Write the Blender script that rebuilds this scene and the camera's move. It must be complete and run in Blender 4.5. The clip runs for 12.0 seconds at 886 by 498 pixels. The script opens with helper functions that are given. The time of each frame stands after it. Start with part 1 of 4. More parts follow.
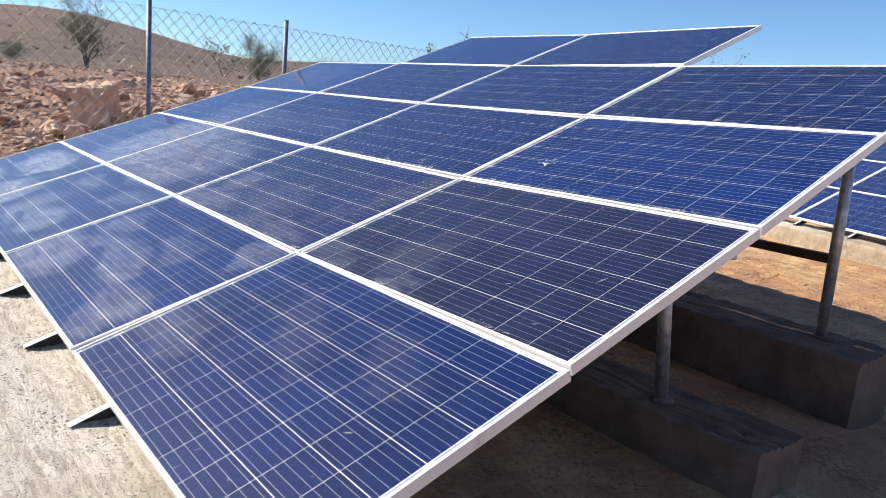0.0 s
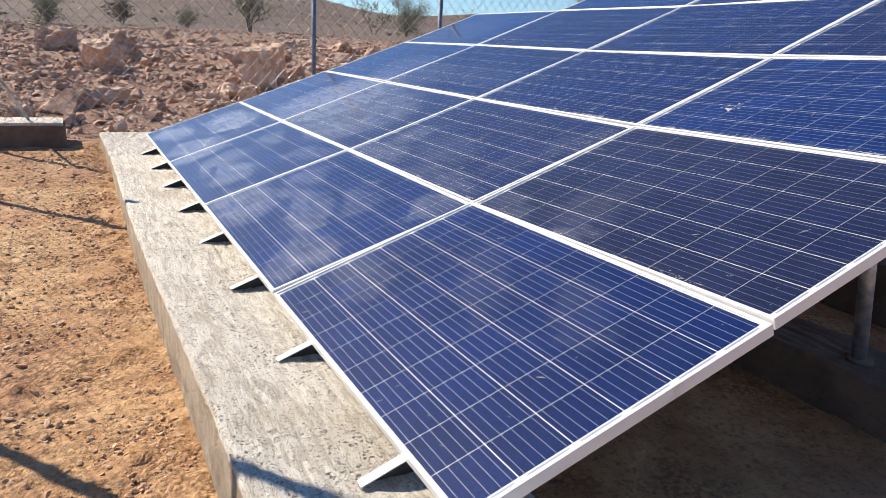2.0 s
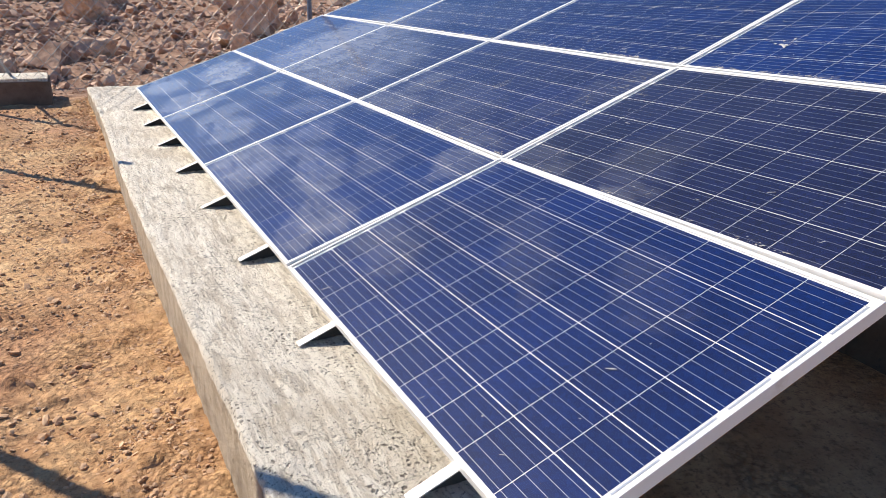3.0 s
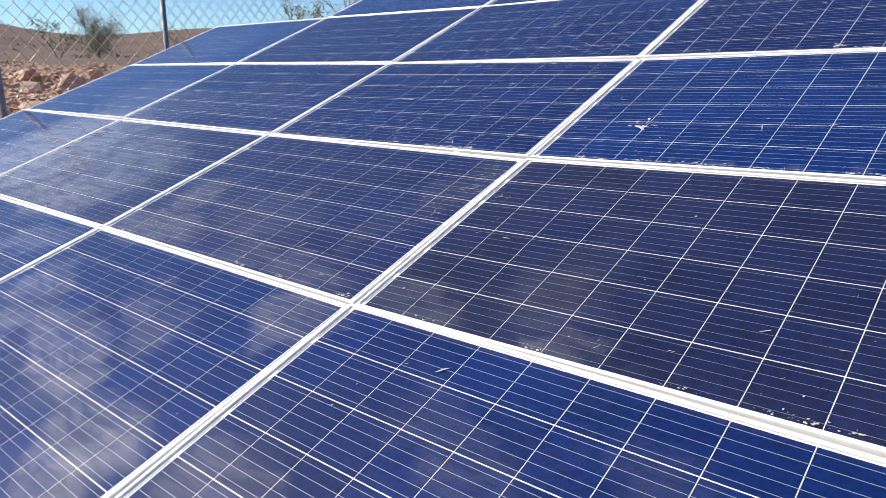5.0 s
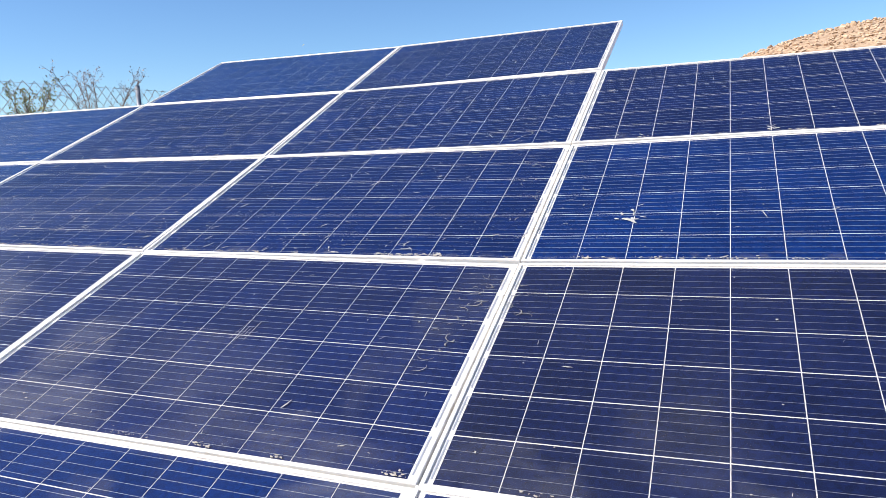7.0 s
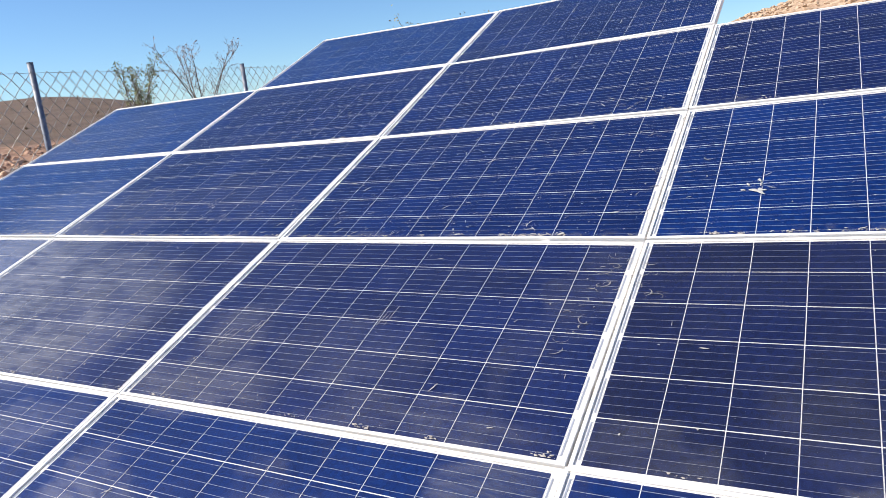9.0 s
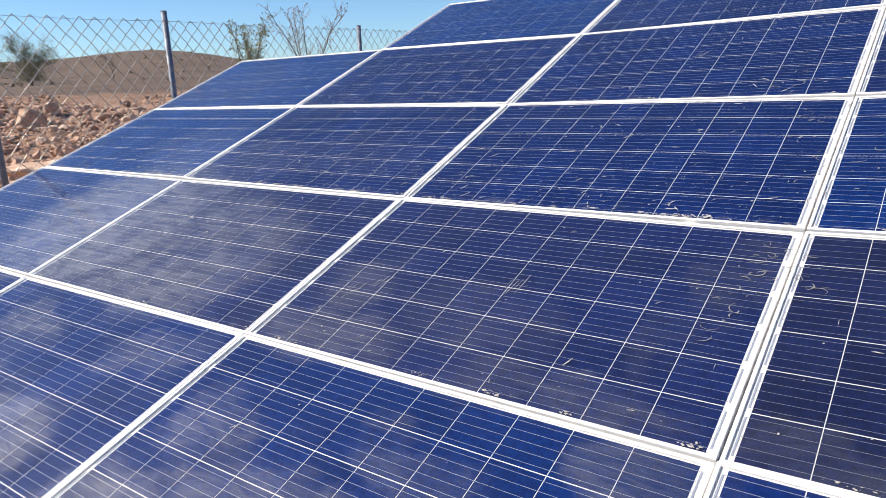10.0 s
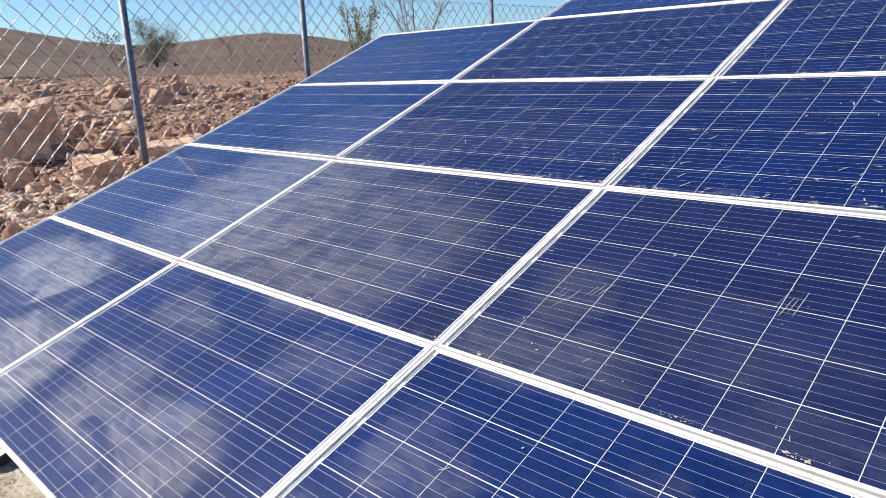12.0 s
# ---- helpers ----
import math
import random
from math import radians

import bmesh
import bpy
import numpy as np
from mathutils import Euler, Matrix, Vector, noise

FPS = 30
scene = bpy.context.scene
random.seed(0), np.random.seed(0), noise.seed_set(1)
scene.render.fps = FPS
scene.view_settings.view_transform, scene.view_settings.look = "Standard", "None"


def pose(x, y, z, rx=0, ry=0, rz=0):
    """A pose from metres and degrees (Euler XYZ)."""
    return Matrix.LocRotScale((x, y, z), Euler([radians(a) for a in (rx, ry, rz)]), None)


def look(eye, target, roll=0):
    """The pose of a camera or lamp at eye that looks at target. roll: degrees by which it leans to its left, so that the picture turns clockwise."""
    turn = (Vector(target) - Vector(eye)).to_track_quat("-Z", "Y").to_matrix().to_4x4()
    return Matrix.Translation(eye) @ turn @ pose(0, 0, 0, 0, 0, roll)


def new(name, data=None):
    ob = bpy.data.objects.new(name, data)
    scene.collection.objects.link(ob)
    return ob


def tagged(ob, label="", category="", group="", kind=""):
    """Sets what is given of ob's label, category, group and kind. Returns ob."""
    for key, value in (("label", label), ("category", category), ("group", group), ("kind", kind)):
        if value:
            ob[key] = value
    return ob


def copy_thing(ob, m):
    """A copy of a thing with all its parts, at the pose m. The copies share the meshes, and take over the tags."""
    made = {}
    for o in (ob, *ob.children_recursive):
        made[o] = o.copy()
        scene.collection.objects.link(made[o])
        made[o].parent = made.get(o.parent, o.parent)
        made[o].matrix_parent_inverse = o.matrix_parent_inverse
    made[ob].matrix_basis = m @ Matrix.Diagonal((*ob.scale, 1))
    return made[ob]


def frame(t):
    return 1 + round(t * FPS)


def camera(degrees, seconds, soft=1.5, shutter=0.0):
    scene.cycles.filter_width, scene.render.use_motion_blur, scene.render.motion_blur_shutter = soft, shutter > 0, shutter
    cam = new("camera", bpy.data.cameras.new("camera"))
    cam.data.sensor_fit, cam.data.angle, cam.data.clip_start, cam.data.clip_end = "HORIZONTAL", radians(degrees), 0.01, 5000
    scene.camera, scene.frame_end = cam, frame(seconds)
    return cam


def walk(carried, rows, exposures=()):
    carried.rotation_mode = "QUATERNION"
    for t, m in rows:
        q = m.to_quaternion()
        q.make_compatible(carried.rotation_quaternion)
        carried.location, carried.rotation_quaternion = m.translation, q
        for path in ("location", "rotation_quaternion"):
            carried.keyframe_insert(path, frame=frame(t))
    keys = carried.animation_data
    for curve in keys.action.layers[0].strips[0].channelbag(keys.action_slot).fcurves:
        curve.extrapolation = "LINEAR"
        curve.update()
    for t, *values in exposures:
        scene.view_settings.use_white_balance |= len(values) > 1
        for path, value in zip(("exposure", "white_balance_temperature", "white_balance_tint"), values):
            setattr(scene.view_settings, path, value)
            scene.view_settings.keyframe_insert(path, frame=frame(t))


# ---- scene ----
# ---------------------------------------------------------------- camera and walk
cam = camera(63.6, 12.0, soft=0.6)
walk(cam, [
    (0.0, pose(-0.593, -1.257, 1.477, 78.76, -5.23, -38.52)),
    (0.5, pose(-0.603, -1.250, 1.477, 77.94, -4.36, -35.63)),
    (1.0, pose(-0.647, -1.238, 1.470, 76.49, -3.55, -32.27)),
    (1.5, pose(-0.687, -1.220, 1.461, 76.20, -3.22, -29.96)),
    (2.0, pose(-0.720, -1.204, 1.456, 74.29, -2.84, -27.22)),
    (2.5, pose(-0.723, -1.082, 1.438, 71.88, -1.56, -24.23)),
    (2.7, pose(-0.708, -0.994, 1.431, 70.85, -1.29, -25.13)),
    (4.3, pose(-0.646, -0.289, 1.480, 72.06, -0.84, -45.85)),
    (4.5, pose(-0.567, -0.169, 1.483, 73.62, 1.42, -47.94)),
    (5.0, pose(-0.464, 0.076, 1.473, 75.61, 0.40, -49.47)),
    (5.5, pose(-0.487, 0.362, 1.459, 77.11, -2.90, -59.01)),
    (6.0, pose(-0.519, 0.647, 1.468, 78.85, -3.38, -63.18)),
    (6.5, pose(-0.448, 0.902, 1.508, 78.59, 0.87, -68.11)),
    (6.7, pose(-0.449, 0.960, 1.524, 80.88, 1.65, -68.08)),
    (8.3, pose(-0.635, 1.072, 1.704, 77.65, 6.34, -72.42)),
    (8.5, pose(-0.623, 1.068, 1.700, 78.73, 6.64, -69.32)),
    (9.0, pose(-0.579, 1.078, 1.697, 77.68, 6.25, -61.97)),
    (9.5, pose(-0.573, 1.122, 1.672, 79.14, 4.49, -58.95)),
    (10.0, pose(-0.618, 1.268, 1.658, 76.39, 2.54, -54.21)),
    (10.5, pose(-0.723, 1.462, 1.626, 74.75, 2.88, -52.47)),
    (11.0, pose(-0.753, 1.558, 1.624, 73.56, 2.51, -46.70)),
    (11.5, pose(-0.627, 1.712, 1.599, 75.11, 4.36, -44.66)),
    (12.0, pose(-0.498, 1.872, 1.612, 75.43, 2.55, -46.18)),
], exposures=[(0.0, 0.71), (2.5, 0.66), (4.5, 0.66), (6.5, 0.80), (9.5, 0.68), (12.0, 0.61)])

# ---------------------------------------------------------------- sky and sun
SUN_DIR = Vector((-0.60, 0.80, 0.0)).normalized()      # bearing of the sun on the ground plane
SUN_EL = radians(41.5)
world = bpy.data.worlds.new("world")
scene.world = world
world.use_nodes = True
wn = world.node_tree
sky = wn.nodes.new("ShaderNodeTexSky")
sky.sky_type = "NISHITA"
sky.sun_disc = False
sky.sun_elevation = SUN_EL
sky.sun_rotation = math.atan2(SUN_DIR.x, SUN_DIR.y)
sky.altitude = 900
sky.air_density = 1.0
sky.dust_density = 0.0
sky.ozone_density = 1.5
wn.nodes["Background"].inputs["Strength"].default_value = 0.075
clear = wn.nodes.new("ShaderNodeVectorMath")              # the deep clear blue of dry desert air
clear.operation = "MULTIPLY"
clear.inputs[1].default_value = (0.70, 0.93, 1.20)
wn.links.new(sky.outputs[0], clear.inputs[0])
wn.links.new(clear.outputs[0], wn.nodes["Background"].inputs["Color"])
sun_data = bpy.data.lights.new("sun", "SUN")
sun_data.energy = 4.75
sun_data.angle = radians(0.53)
sun_data.color = (1.0, 0.90, 0.76)
sun = new("sun", sun_data)
sun_vec = Vector((SUN_DIR.x * math.cos(SUN_EL), SUN_DIR.y * math.cos(SUN_EL), math.sin(SUN_EL)))
sun.matrix_world = look(sun_vec * 50, (0, 0, 0))


# ---------------------------------------------------------------- material helpers
class Mat:
    """A node material with short calls for its nodes."""

    def __init__(self, name, color=(0.5, 0.5, 0.5), rough=0.6, metal=0.0):
        self.m = bpy.data.materials.new(name)
        self.m.use_nodes = True
        self.t = self.m.node_tree
        self.b = self.t.nodes["Principled BSDF"]
        self.set("Base Color", (*color, 1))
        self.set("Roughness", rough)
        self.set("Metallic", metal)

    def put(self, socket, value):
        if isinstance(value, bpy.types.NodeSocket):
            self.t.links.new(value, socket)
        else:
            socket.default_value = value

    def set(self, key, value):
        self.put(self.b.inputs[key], value)

    def coords(self, kind="Object"):
        n = self.t.nodes.new("ShaderNodeTexCoord")
        return n.outputs[kind]

    def place(self):
        return self.t.nodes.new("ShaderNodeNewGeometry").outputs["Position"]

    def rand(self):
        return self.t.nodes.new("ShaderNodeObjectInfo").outputs["Random"]

    def island(self):
        return self.t.nodes.new("ShaderNodeNewGeometry").outputs["Random Per Island"]

    def noise(self, vec, scale, detail=4.0, rough=0.55, distort=0.0, color=False):
        n = self.t.nodes.new("ShaderNodeTexNoise")
        self.put(n.inputs["Vector"], vec)
        n.inputs["Scale"].default_value = scale
        n.inputs["Detail"].default_value = detail
        n.inputs["Roughness"].default_value = rough
        n.inputs["Distortion"].default_value = distort
        return n.outputs["Color" if color else "Fac"]

    def voronoi(self, vec, scale, feature="F1", out="Distance"):
        n = self.t.nodes.new("ShaderNodeTexVoronoi")
        n.feature = feature
        self.put(n.inputs["Vector"], vec)
        n.inputs["Scale"].default_value = scale
        return n.outputs[out]

    def scaled(self, vec, x, y, z):
        n = self.t.nodes.new("ShaderNodeMapping")
        self.put(n.inputs["Vector"], vec)
        n.inputs["Scale"].default_value = (x, y, z)
        return n.outputs[0]

    def moved(self, vec, add):
        n = self.t.nodes.new("ShaderNodeVectorMath")
        n.operation = "ADD"
        self.put(n.inputs[0], vec)
        self.put(n.inputs[1], add)
        return n.outputs[0]

    def math(self, op, a, b=0.0):
        n = self.t.nodes.new("ShaderNodeMath")
        n.operation = op
        self.put(n.inputs[0], a)
        self.put(n.inputs[1], b)
        return n.outputs[0]

    def ramp(self, fac, lo, hi, a=0.0, b=1.0):
        n = self.t.nodes.new("ShaderNodeMapRange")
        n.interpolation_type = "SMOOTHSTEP"
        self.put(n.inputs["Value"], fac)
        n.inputs["From Min"].default_value, n.inputs["From Max"].default_value = lo, hi
        n.inputs["To Min"].default_value, n.inputs["To Max"].default_value = a, b
        return n.outputs["Result"]

    def mix(self, fac, a, b):
        n = self.t.nodes.new("ShaderNodeMix")
        n.data_type = "RGBA"
        self.put(n.inputs["Factor"], fac)
        for s, v in ((n.inputs[6], a), (n.inputs[7], b)):
            self.put(s, (*v, 1) if isinstance(v, tuple) and len(v) == 3 else v)
        return n.outputs[2]

    def split(self, vec):
        n = self.t.nodes.new("ShaderNodeSeparateXYZ")
        self.put(n.inputs[0], vec)
        return n.outputs

    def patch(self, u, v, cu, cv, ru, rv, turn, amount):
        """A soft ellipse at (cu, cv) with the radii ru, rv, turned by degrees."""
        c, s = math.cos(radians(turn)), math.sin(radians(turn))
        du, dv = self.math("SUBTRACT", u, cu), self.math("SUBTRACT", v, cv)
        a = self.math("ADD", self.math("MULTIPLY", du, c / ru), self.math("MULTIPLY", dv, s / ru))
        b = self.math("ADD", self.math("MULTIPLY", du, -s / rv), self.math("MULTIPLY", dv, c / rv))
        d = self.math("ADD", self.math("MULTIPLY", a, a), self.math("MULTIPLY", b, b))
        return self.ramp(d, 1.45, 0.25, 0.0, amount)

    def stroke(self, at, points, width, amount):
        """A soft line through points (u, v), of the given half width."""
        best = None
        for (au, av), (bu, bv) in zip(points, points[1:]):
            ba = Vector((bu - au, bv - av, 0))
            pa = self.moved(at, (-au, -av, 0))
            dot = self.t.nodes.new("ShaderNodeVectorMath")
            dot.operation = "DOT_PRODUCT"
            self.put(dot.inputs[0], pa)
            dot.inputs[1].default_value = ba / ba.length_squared
            clamp = self.t.nodes.new("ShaderNodeClamp")
            self.put(clamp.inputs["Value"], dot.outputs["Value"])
            along = self.t.nodes.new("ShaderNodeVectorMath")
            along.operation = "SCALE"
            along.inputs[0].default_value = ba
            self.put(along.inputs["Scale"], clamp.outputs[0])
            gap = self.t.nodes.new("ShaderNodeVectorMath")
            gap.operation = "DISTANCE"
            self.put(gap.inputs[0], pa)
            self.put(gap.inputs[1], along.outputs[0])
            best = gap.outputs["Value"] if best is None else self.math("MINIMUM", best, gap.outputs["Value"])
        return self.ramp(best, width * 1.5, width * 0.45, 0.0, amount)

    def bump(self, height, strength=0.4, distance=0.01):
        n = self.t.nodes.new("ShaderNodeBump")
        n.inputs["Strength"].default_value = strength
        n.inputs["Distance"].default_value = distance
        self.put(n.inputs["Height"], height)
        self.set("Normal", n.outputs[0])


# ---------------------------------------------------------------- mesh helpers
def mesh_of(name, bm, material, smooth=False):
    me = bpy.data.meshes.new(name)
    bm.to_mesh(me)
    bm.free()
    for m in material if isinstance(material, (list, tuple)) else [material]:
        me.materials.append(m.m)
    if smooth:
        for p in me.polygons:
            p.use_smooth = True
    return me


def part(name, bm, material, parent=None, label="", at=None, smooth=False):
    """One mesh object; bm is a bmesh or a finished mesh."""
    me = bm if isinstance(bm, bpy.types.Mesh) else mesh_of(name, bm, material, smooth)
    ob = new(name, me)
    if at is not None:
        ob.matrix_basis = at
    if parent is not None:
        ob.parent = parent
    if label:
        tagged(ob, label)
    return ob


def empty(name, m, label, category, group="", kind=""):
    ob = new(name)
    ob.empty_display_size = 0.1
    ob.matrix_basis = m
    return tagged(ob, label, category, group, kind)


def box(bm, x0, x1, y0, y1, z0, z1, bevel=0.0, slot=0):
    """A box, its edges bevelled."""
    vs = [bm.verts.new((x, y, z)) for z in (z0, z1) for y in (y0, y1) for x in (x0, x1)]
    faces = [bm.faces.new([vs[i] for i in q]) for q in
             ((0, 2, 3, 1), (4, 5, 7, 6), (0, 1, 5, 4), (2, 6, 7, 3), (0, 4, 6, 2), (1, 3, 7, 5))]
    for f in faces:
        f.material_index = slot
    if bevel:
        edges = list({e for f in faces for e in f.edges})
        bmesh.ops.bevel(bm, geom=edges, offset=bevel, segments=1, affect="EDGES", clamp_overlap=True)
    return bm


def tube(bm, points, radii, sides=8, cap=True):
    """A tube along points; radii one a point."""
    points = [Vector(p) for p in points]
    rings = []
    side = None
    for i, p in enumerate(points):
        d = (points[min(i + 1, len(points) - 1)] - points[max(i - 1, 0)]).normalized()
        if side is None:
            side = d.orthogonal().normalized()
        else:
            side = (side - d * side.dot(d)).normalized()
        up = d.cross(side)
        r = radii[i] if isinstance(radii, (list, tuple)) else radii
        rings.append([bm.verts.new(p + r * (math.cos(a) * side + math.sin(a) * up))
                      for a in (2 * math.pi * k / sides for k in range(sides))])
    for a, b in zip(rings, rings[1:]):
        for k in range(sides):
            bm.faces.new((a[k], a[(k + 1) % sides], b[(k + 1) % sides], b[k]))
    if cap:
        bm.faces.new(rings[0][::-1])
        bm.faces.new(rings[-1])
    return bm


def sheet(name, verts, faces, material, smooth=True):
    me = bpy.data.meshes.new(name)
    me.from_pydata([tuple(v) for v in verts], [], [tuple(f) for f in faces])
    for m in material if isinstance(material, (list, tuple)) else [material]:
        me.materials.append(m.m)
    if smooth:
        me.polygons.foreach_set("use_smooth", [True] * len(me.polygons))
    me.update()
    return me

# ---------------------------------------------------------------- materials
def make_frame_metal():
    m = Mat("anodised_aluminium", (0.85, 0.85, 0.84), 0.38, 0.25)
    p = m.coords()
    n = m.noise(m.scaled(p, 3, 120, 120), 2.0, 3)
    m.set("Roughness", m.ramp(n, 0.3, 0.7, 0.3, 0.5))
    dirt = m.noise(m.place(), 9.0, 5, 0.6)
    m.set("Base Color", m.mix(m.ramp(dirt, 0.58, 0.8), (0.88, 0.87, 0.85), (0.66, 0.62, 0.57)))
    m.bump(n, 0.05, 0.001)
    return m


def make_backsheet():
    m = Mat("white_backsheet", (0.78, 0.79, 0.80), 0.6)
    m.set("Base Color", m.mix(m.noise(m.coords(), 40, 3), (0.62, 0.64, 0.67), (0.72, 0.73, 0.75)))
    return m


def make_cell(name, a, b):
    """Polycrystalline silicon: flakes of slightly different blue."""
    m = Mat(name, a, 0.45)
    p = m.place()
    flakes = m.voronoi(p, 85, "F1", "Color")
    cloud = m.noise(p, 2.2, 3)
    c = m.mix(m.split(flakes)[0], a, b)
    lighter = m.mix(0.5, c, tuple(min(1, 1.5 * v) for v in b))
    c = m.mix(m.math("MULTIPLY", m.ramp(cloud, 0.35, 0.7), 0.5), c, lighter)
    dark = m.mix(0.55, c, tuple(0.4 * v for v in a))
    m.set("Base Color", m.mix(m.math("MULTIPLY", m.rand(), 0.55), c, dark))
    m.set("Specular IOR Level", 0.2)
    return m


def make_ribbon():
    m = Mat("tinned_copper_ribbon", (0.4, 0.42, 0.48), 0.45, 0.3)
    m.set("Base Color", m.mix(m.noise(m.coords(), 60, 2), (0.28, 0.33, 0.43), (0.39, 0.44, 0.54)))
    return m


def make_glass():
    """Solar glass: clear, glossy, with a film of dust in streaks, wiped patches and specks."""
    m = Mat("dusty_solar_glass")
    t = m.t
    p = m.place()
    out = t.nodes["Material Output"]
    t.nodes.remove(m.b)
    y = m.split(p)[1]
    x = m.split(p)[0]
    v0 = m.math("MULTIPLY", x, 1.067)                     # metres up the slope
    # wiped and wind-laid patches of dust: u along the row, v up the slope, bent by broad noise
    bend = m.split(m.noise(p, 1.1, 3, 0.55, 0.3, True))
    fray = m.split(m.noise(p, 5.5, 4, 0.6, 0.0, True))
    u = m.math("ADD", m.math("ADD", y, m.math("MULTIPLY", m.math("SUBTRACT", bend[0], 0.5), 0.34)), m.math("MULTIPLY", m.math("SUBTRACT", fray[0], 0.5), 0.34))
    v = m.math("ADD", m.math("ADD", v0, m.math("MULTIPLY", m.math("SUBTRACT", bend[1], 0.5), 0.30)), m.math("MULTIPLY", m.math("SUBTRACT", fray[1], 0.5), 0.26))
    film = None
    for cu, cv, ru, rv, turn, amount in (
            (5.02, 1.56, 0.76, 0.66, -6, 1.0), (4.20, 1.45, 0.62, 0.50, 10, 0.62), (5.75, 0.70, 0.56, 0.27, 8, 0.95),
            (5.22, 0.24, 0.40, 0.22, -8, 0.66), (6.20, 0.24, 0.42, 0.20, 0, 0.55), (4.90, 0.24, 0.22, 0.24, 0, 0.58),
            (4.30, 0.32, 0.38, 0.26, 20, 0.42), (3.90, 0.28, 0.34, 0.22, 10, 0.50), (4.52, 0.77, 0.30, 0.13, 14, 0.50),
            (3.62, 0.80, 0.28, 0.16, 0, 0.34), (5.30, 2.35, 0.55, 0.32, 10, 0.34), (4.60, 2.30, 0.40, 0.24, 0, 0.22),
            (3.02, 0.18, 0.36, 0.22, 14, 0.55), (3.00, 0.55, 0.34, 0.16, 24, 0.42), (2.45, 0.42, 0.42, 0.15, 18, 0.46),
            (1.92, 0.26, 0.24, 0.18, 10, 0.46), (1.80, 0.86, 0.20, 0.14, -20, 0.56), (2.35, 0.70, 0.30, 0.10, 30, 0.28),
            (1.46, 0.36, 0.22, 0.16, 12, 0.24), (0.98, 0.62, 0.34, 0.10, 24, 0.15), (0.45, 0.75, 0.20, 0.10, 30, 0.18),
            (3.06, 1.10, 0.30, 0.15, 0, 0.36), (3.10, 1.42, 0.20, 0.16, 0, 0.34), (2.12, 1.06, 0.40, 0.10, 0, 0.34),
            (2.52, 1.30, 0.36, 0.20, 10, 0.22), (1.78, 1.72, 0.10, 0.26, 0, 0.22), (1.90, 1.38, 0.08, 0.20, 0, 0.18),
            (0.90, 1.07, 0.13, 0.075, 0, 0.55), (1.03, 1.26, 0.14, 0.18, 20, 0.20), (1.46, 1.07, 0.18, 0.10, 0, 0.30),
            (1.02, 1.44, 0.16, 0.14, 0, 0.10), (6.25, 1.75, 0.30, 0.16, 0, 0.16), (6.1, 3.4, 0.7, 0.5, 0, 0.18), (3.9, 2.4, 0.5, 0.25, 10, 0.14)):
        k = m.patch(u, v, cu, cv, ru, rv, turn, amount)
        film = k if film is None else m.math("MAXIMUM", film, k)
    # strokes where a wet cloth has wiped it off
    small = m.split(m.noise(p, 2.6, 3, 0.55, 0.2, True))
    at = t.nodes.new("ShaderNodeCombineXYZ")
    m.put(at.inputs[0], m.math("ADD", y, m.math("MULTIPLY", m.math("SUBTRACT", small[0], 0.5), 0.22)))
    m.put(at.inputs[1], m.math("ADD", v0, m.math("MULTIPLY", m.math("SUBTRACT", small[1], 0.5), 0.20)))
    for points, width, amount in (
            (((5.06, 0.86), (4.80, 0.56), (4.71, 0.36), (4.67, 0.20), (4.55, 0.09), (4.17, 0.03)), 0.070, 0.95),
            (((5.66, 0.24), (5.44, 0.48), (5.30, 0.65), (5.20, 0.82)), 0.060, 0.9), (((6.35, 0.42), (5.95, 0.44), (5.62, 0.46)), 0.045, 0.8),
            (((4.24, 0.20), (3.95, 0.16), (3.76, 0.10)), 0.028, 0.85), (((4.62, 0.62), (4.25, 0.62), (4.17, 0.46), (3.92, 0.52)), 0.075, 0.85),
            (((4.98, 0.94), (4.60, 0.93), (4.20, 0.92)), 0.045, 0.8), (((2.80, 0.36), (2.55, 0.26), (2.20, 0.20)), 0.040, 0.7),
            (((3.20, 0.42), (2.75, 0.62), (2.30, 0.86)), 0.045, 0.6), (((1.66, 0.55), (1.2, 0.45), (0.8, 0.2)), 0.05, 0.6),
            (((6.66, 0.9), (6.45, 0.62), (6.5, 0.3)), 0.09, 0.9)):
        film = m.math("MULTIPLY", film, m.math("SUBTRACT", 1.0, m.stroke(at.outputs[0], points, width, amount)))
    # the cloth's strokes run slantwise and leave long fine lines in what is left
    flow = m.scaled(at.outputs[0], 1.0, 1.0, 1.0)
    slant = flow.node
    slant.inputs["Rotation"].default_value = (0, 0, radians(-24))
    slant.inputs["Scale"].default_value = (1.3, 8.5, 1.0)
    streaks = m.noise(flow, 3.0, 9, 0.72, 0.25)
    film = m.math("MULTIPLY", film, m.ramp(streaks, 0.36, 0.62, 0.40, 1.10))
    wisps = m.noise(m.moved(p, (3.1, 0.7, 5.0)), 1.9, 7, 0.62, 2.6)
    film = m.math("MULTIPLY", film, m.ramp(wisps, 0.38, 0.58, 0.62, 1.08))
    # small smears and finger marks everywhere
    smear = m.noise(m.moved(p, (7.3, 2.1, 0.4)), 4.2, 7, 0.70, 0.6)
    rub = m.noise(m.scaled(p, 3.0, 16, 3.0), 4.0, 5, 0.6, 0.8)
    film2 = m.math("MULTIPLY", m.ramp(smear, 0.52, 0.74), m.ramp(rub, 0.35, 0.65, 0.3, 1.0))
    grime = m.ramp(m.noise(m.moved(p, (1.7, 4.4, 2.0)), 26, 5, 0.7), 0.60, 0.74)
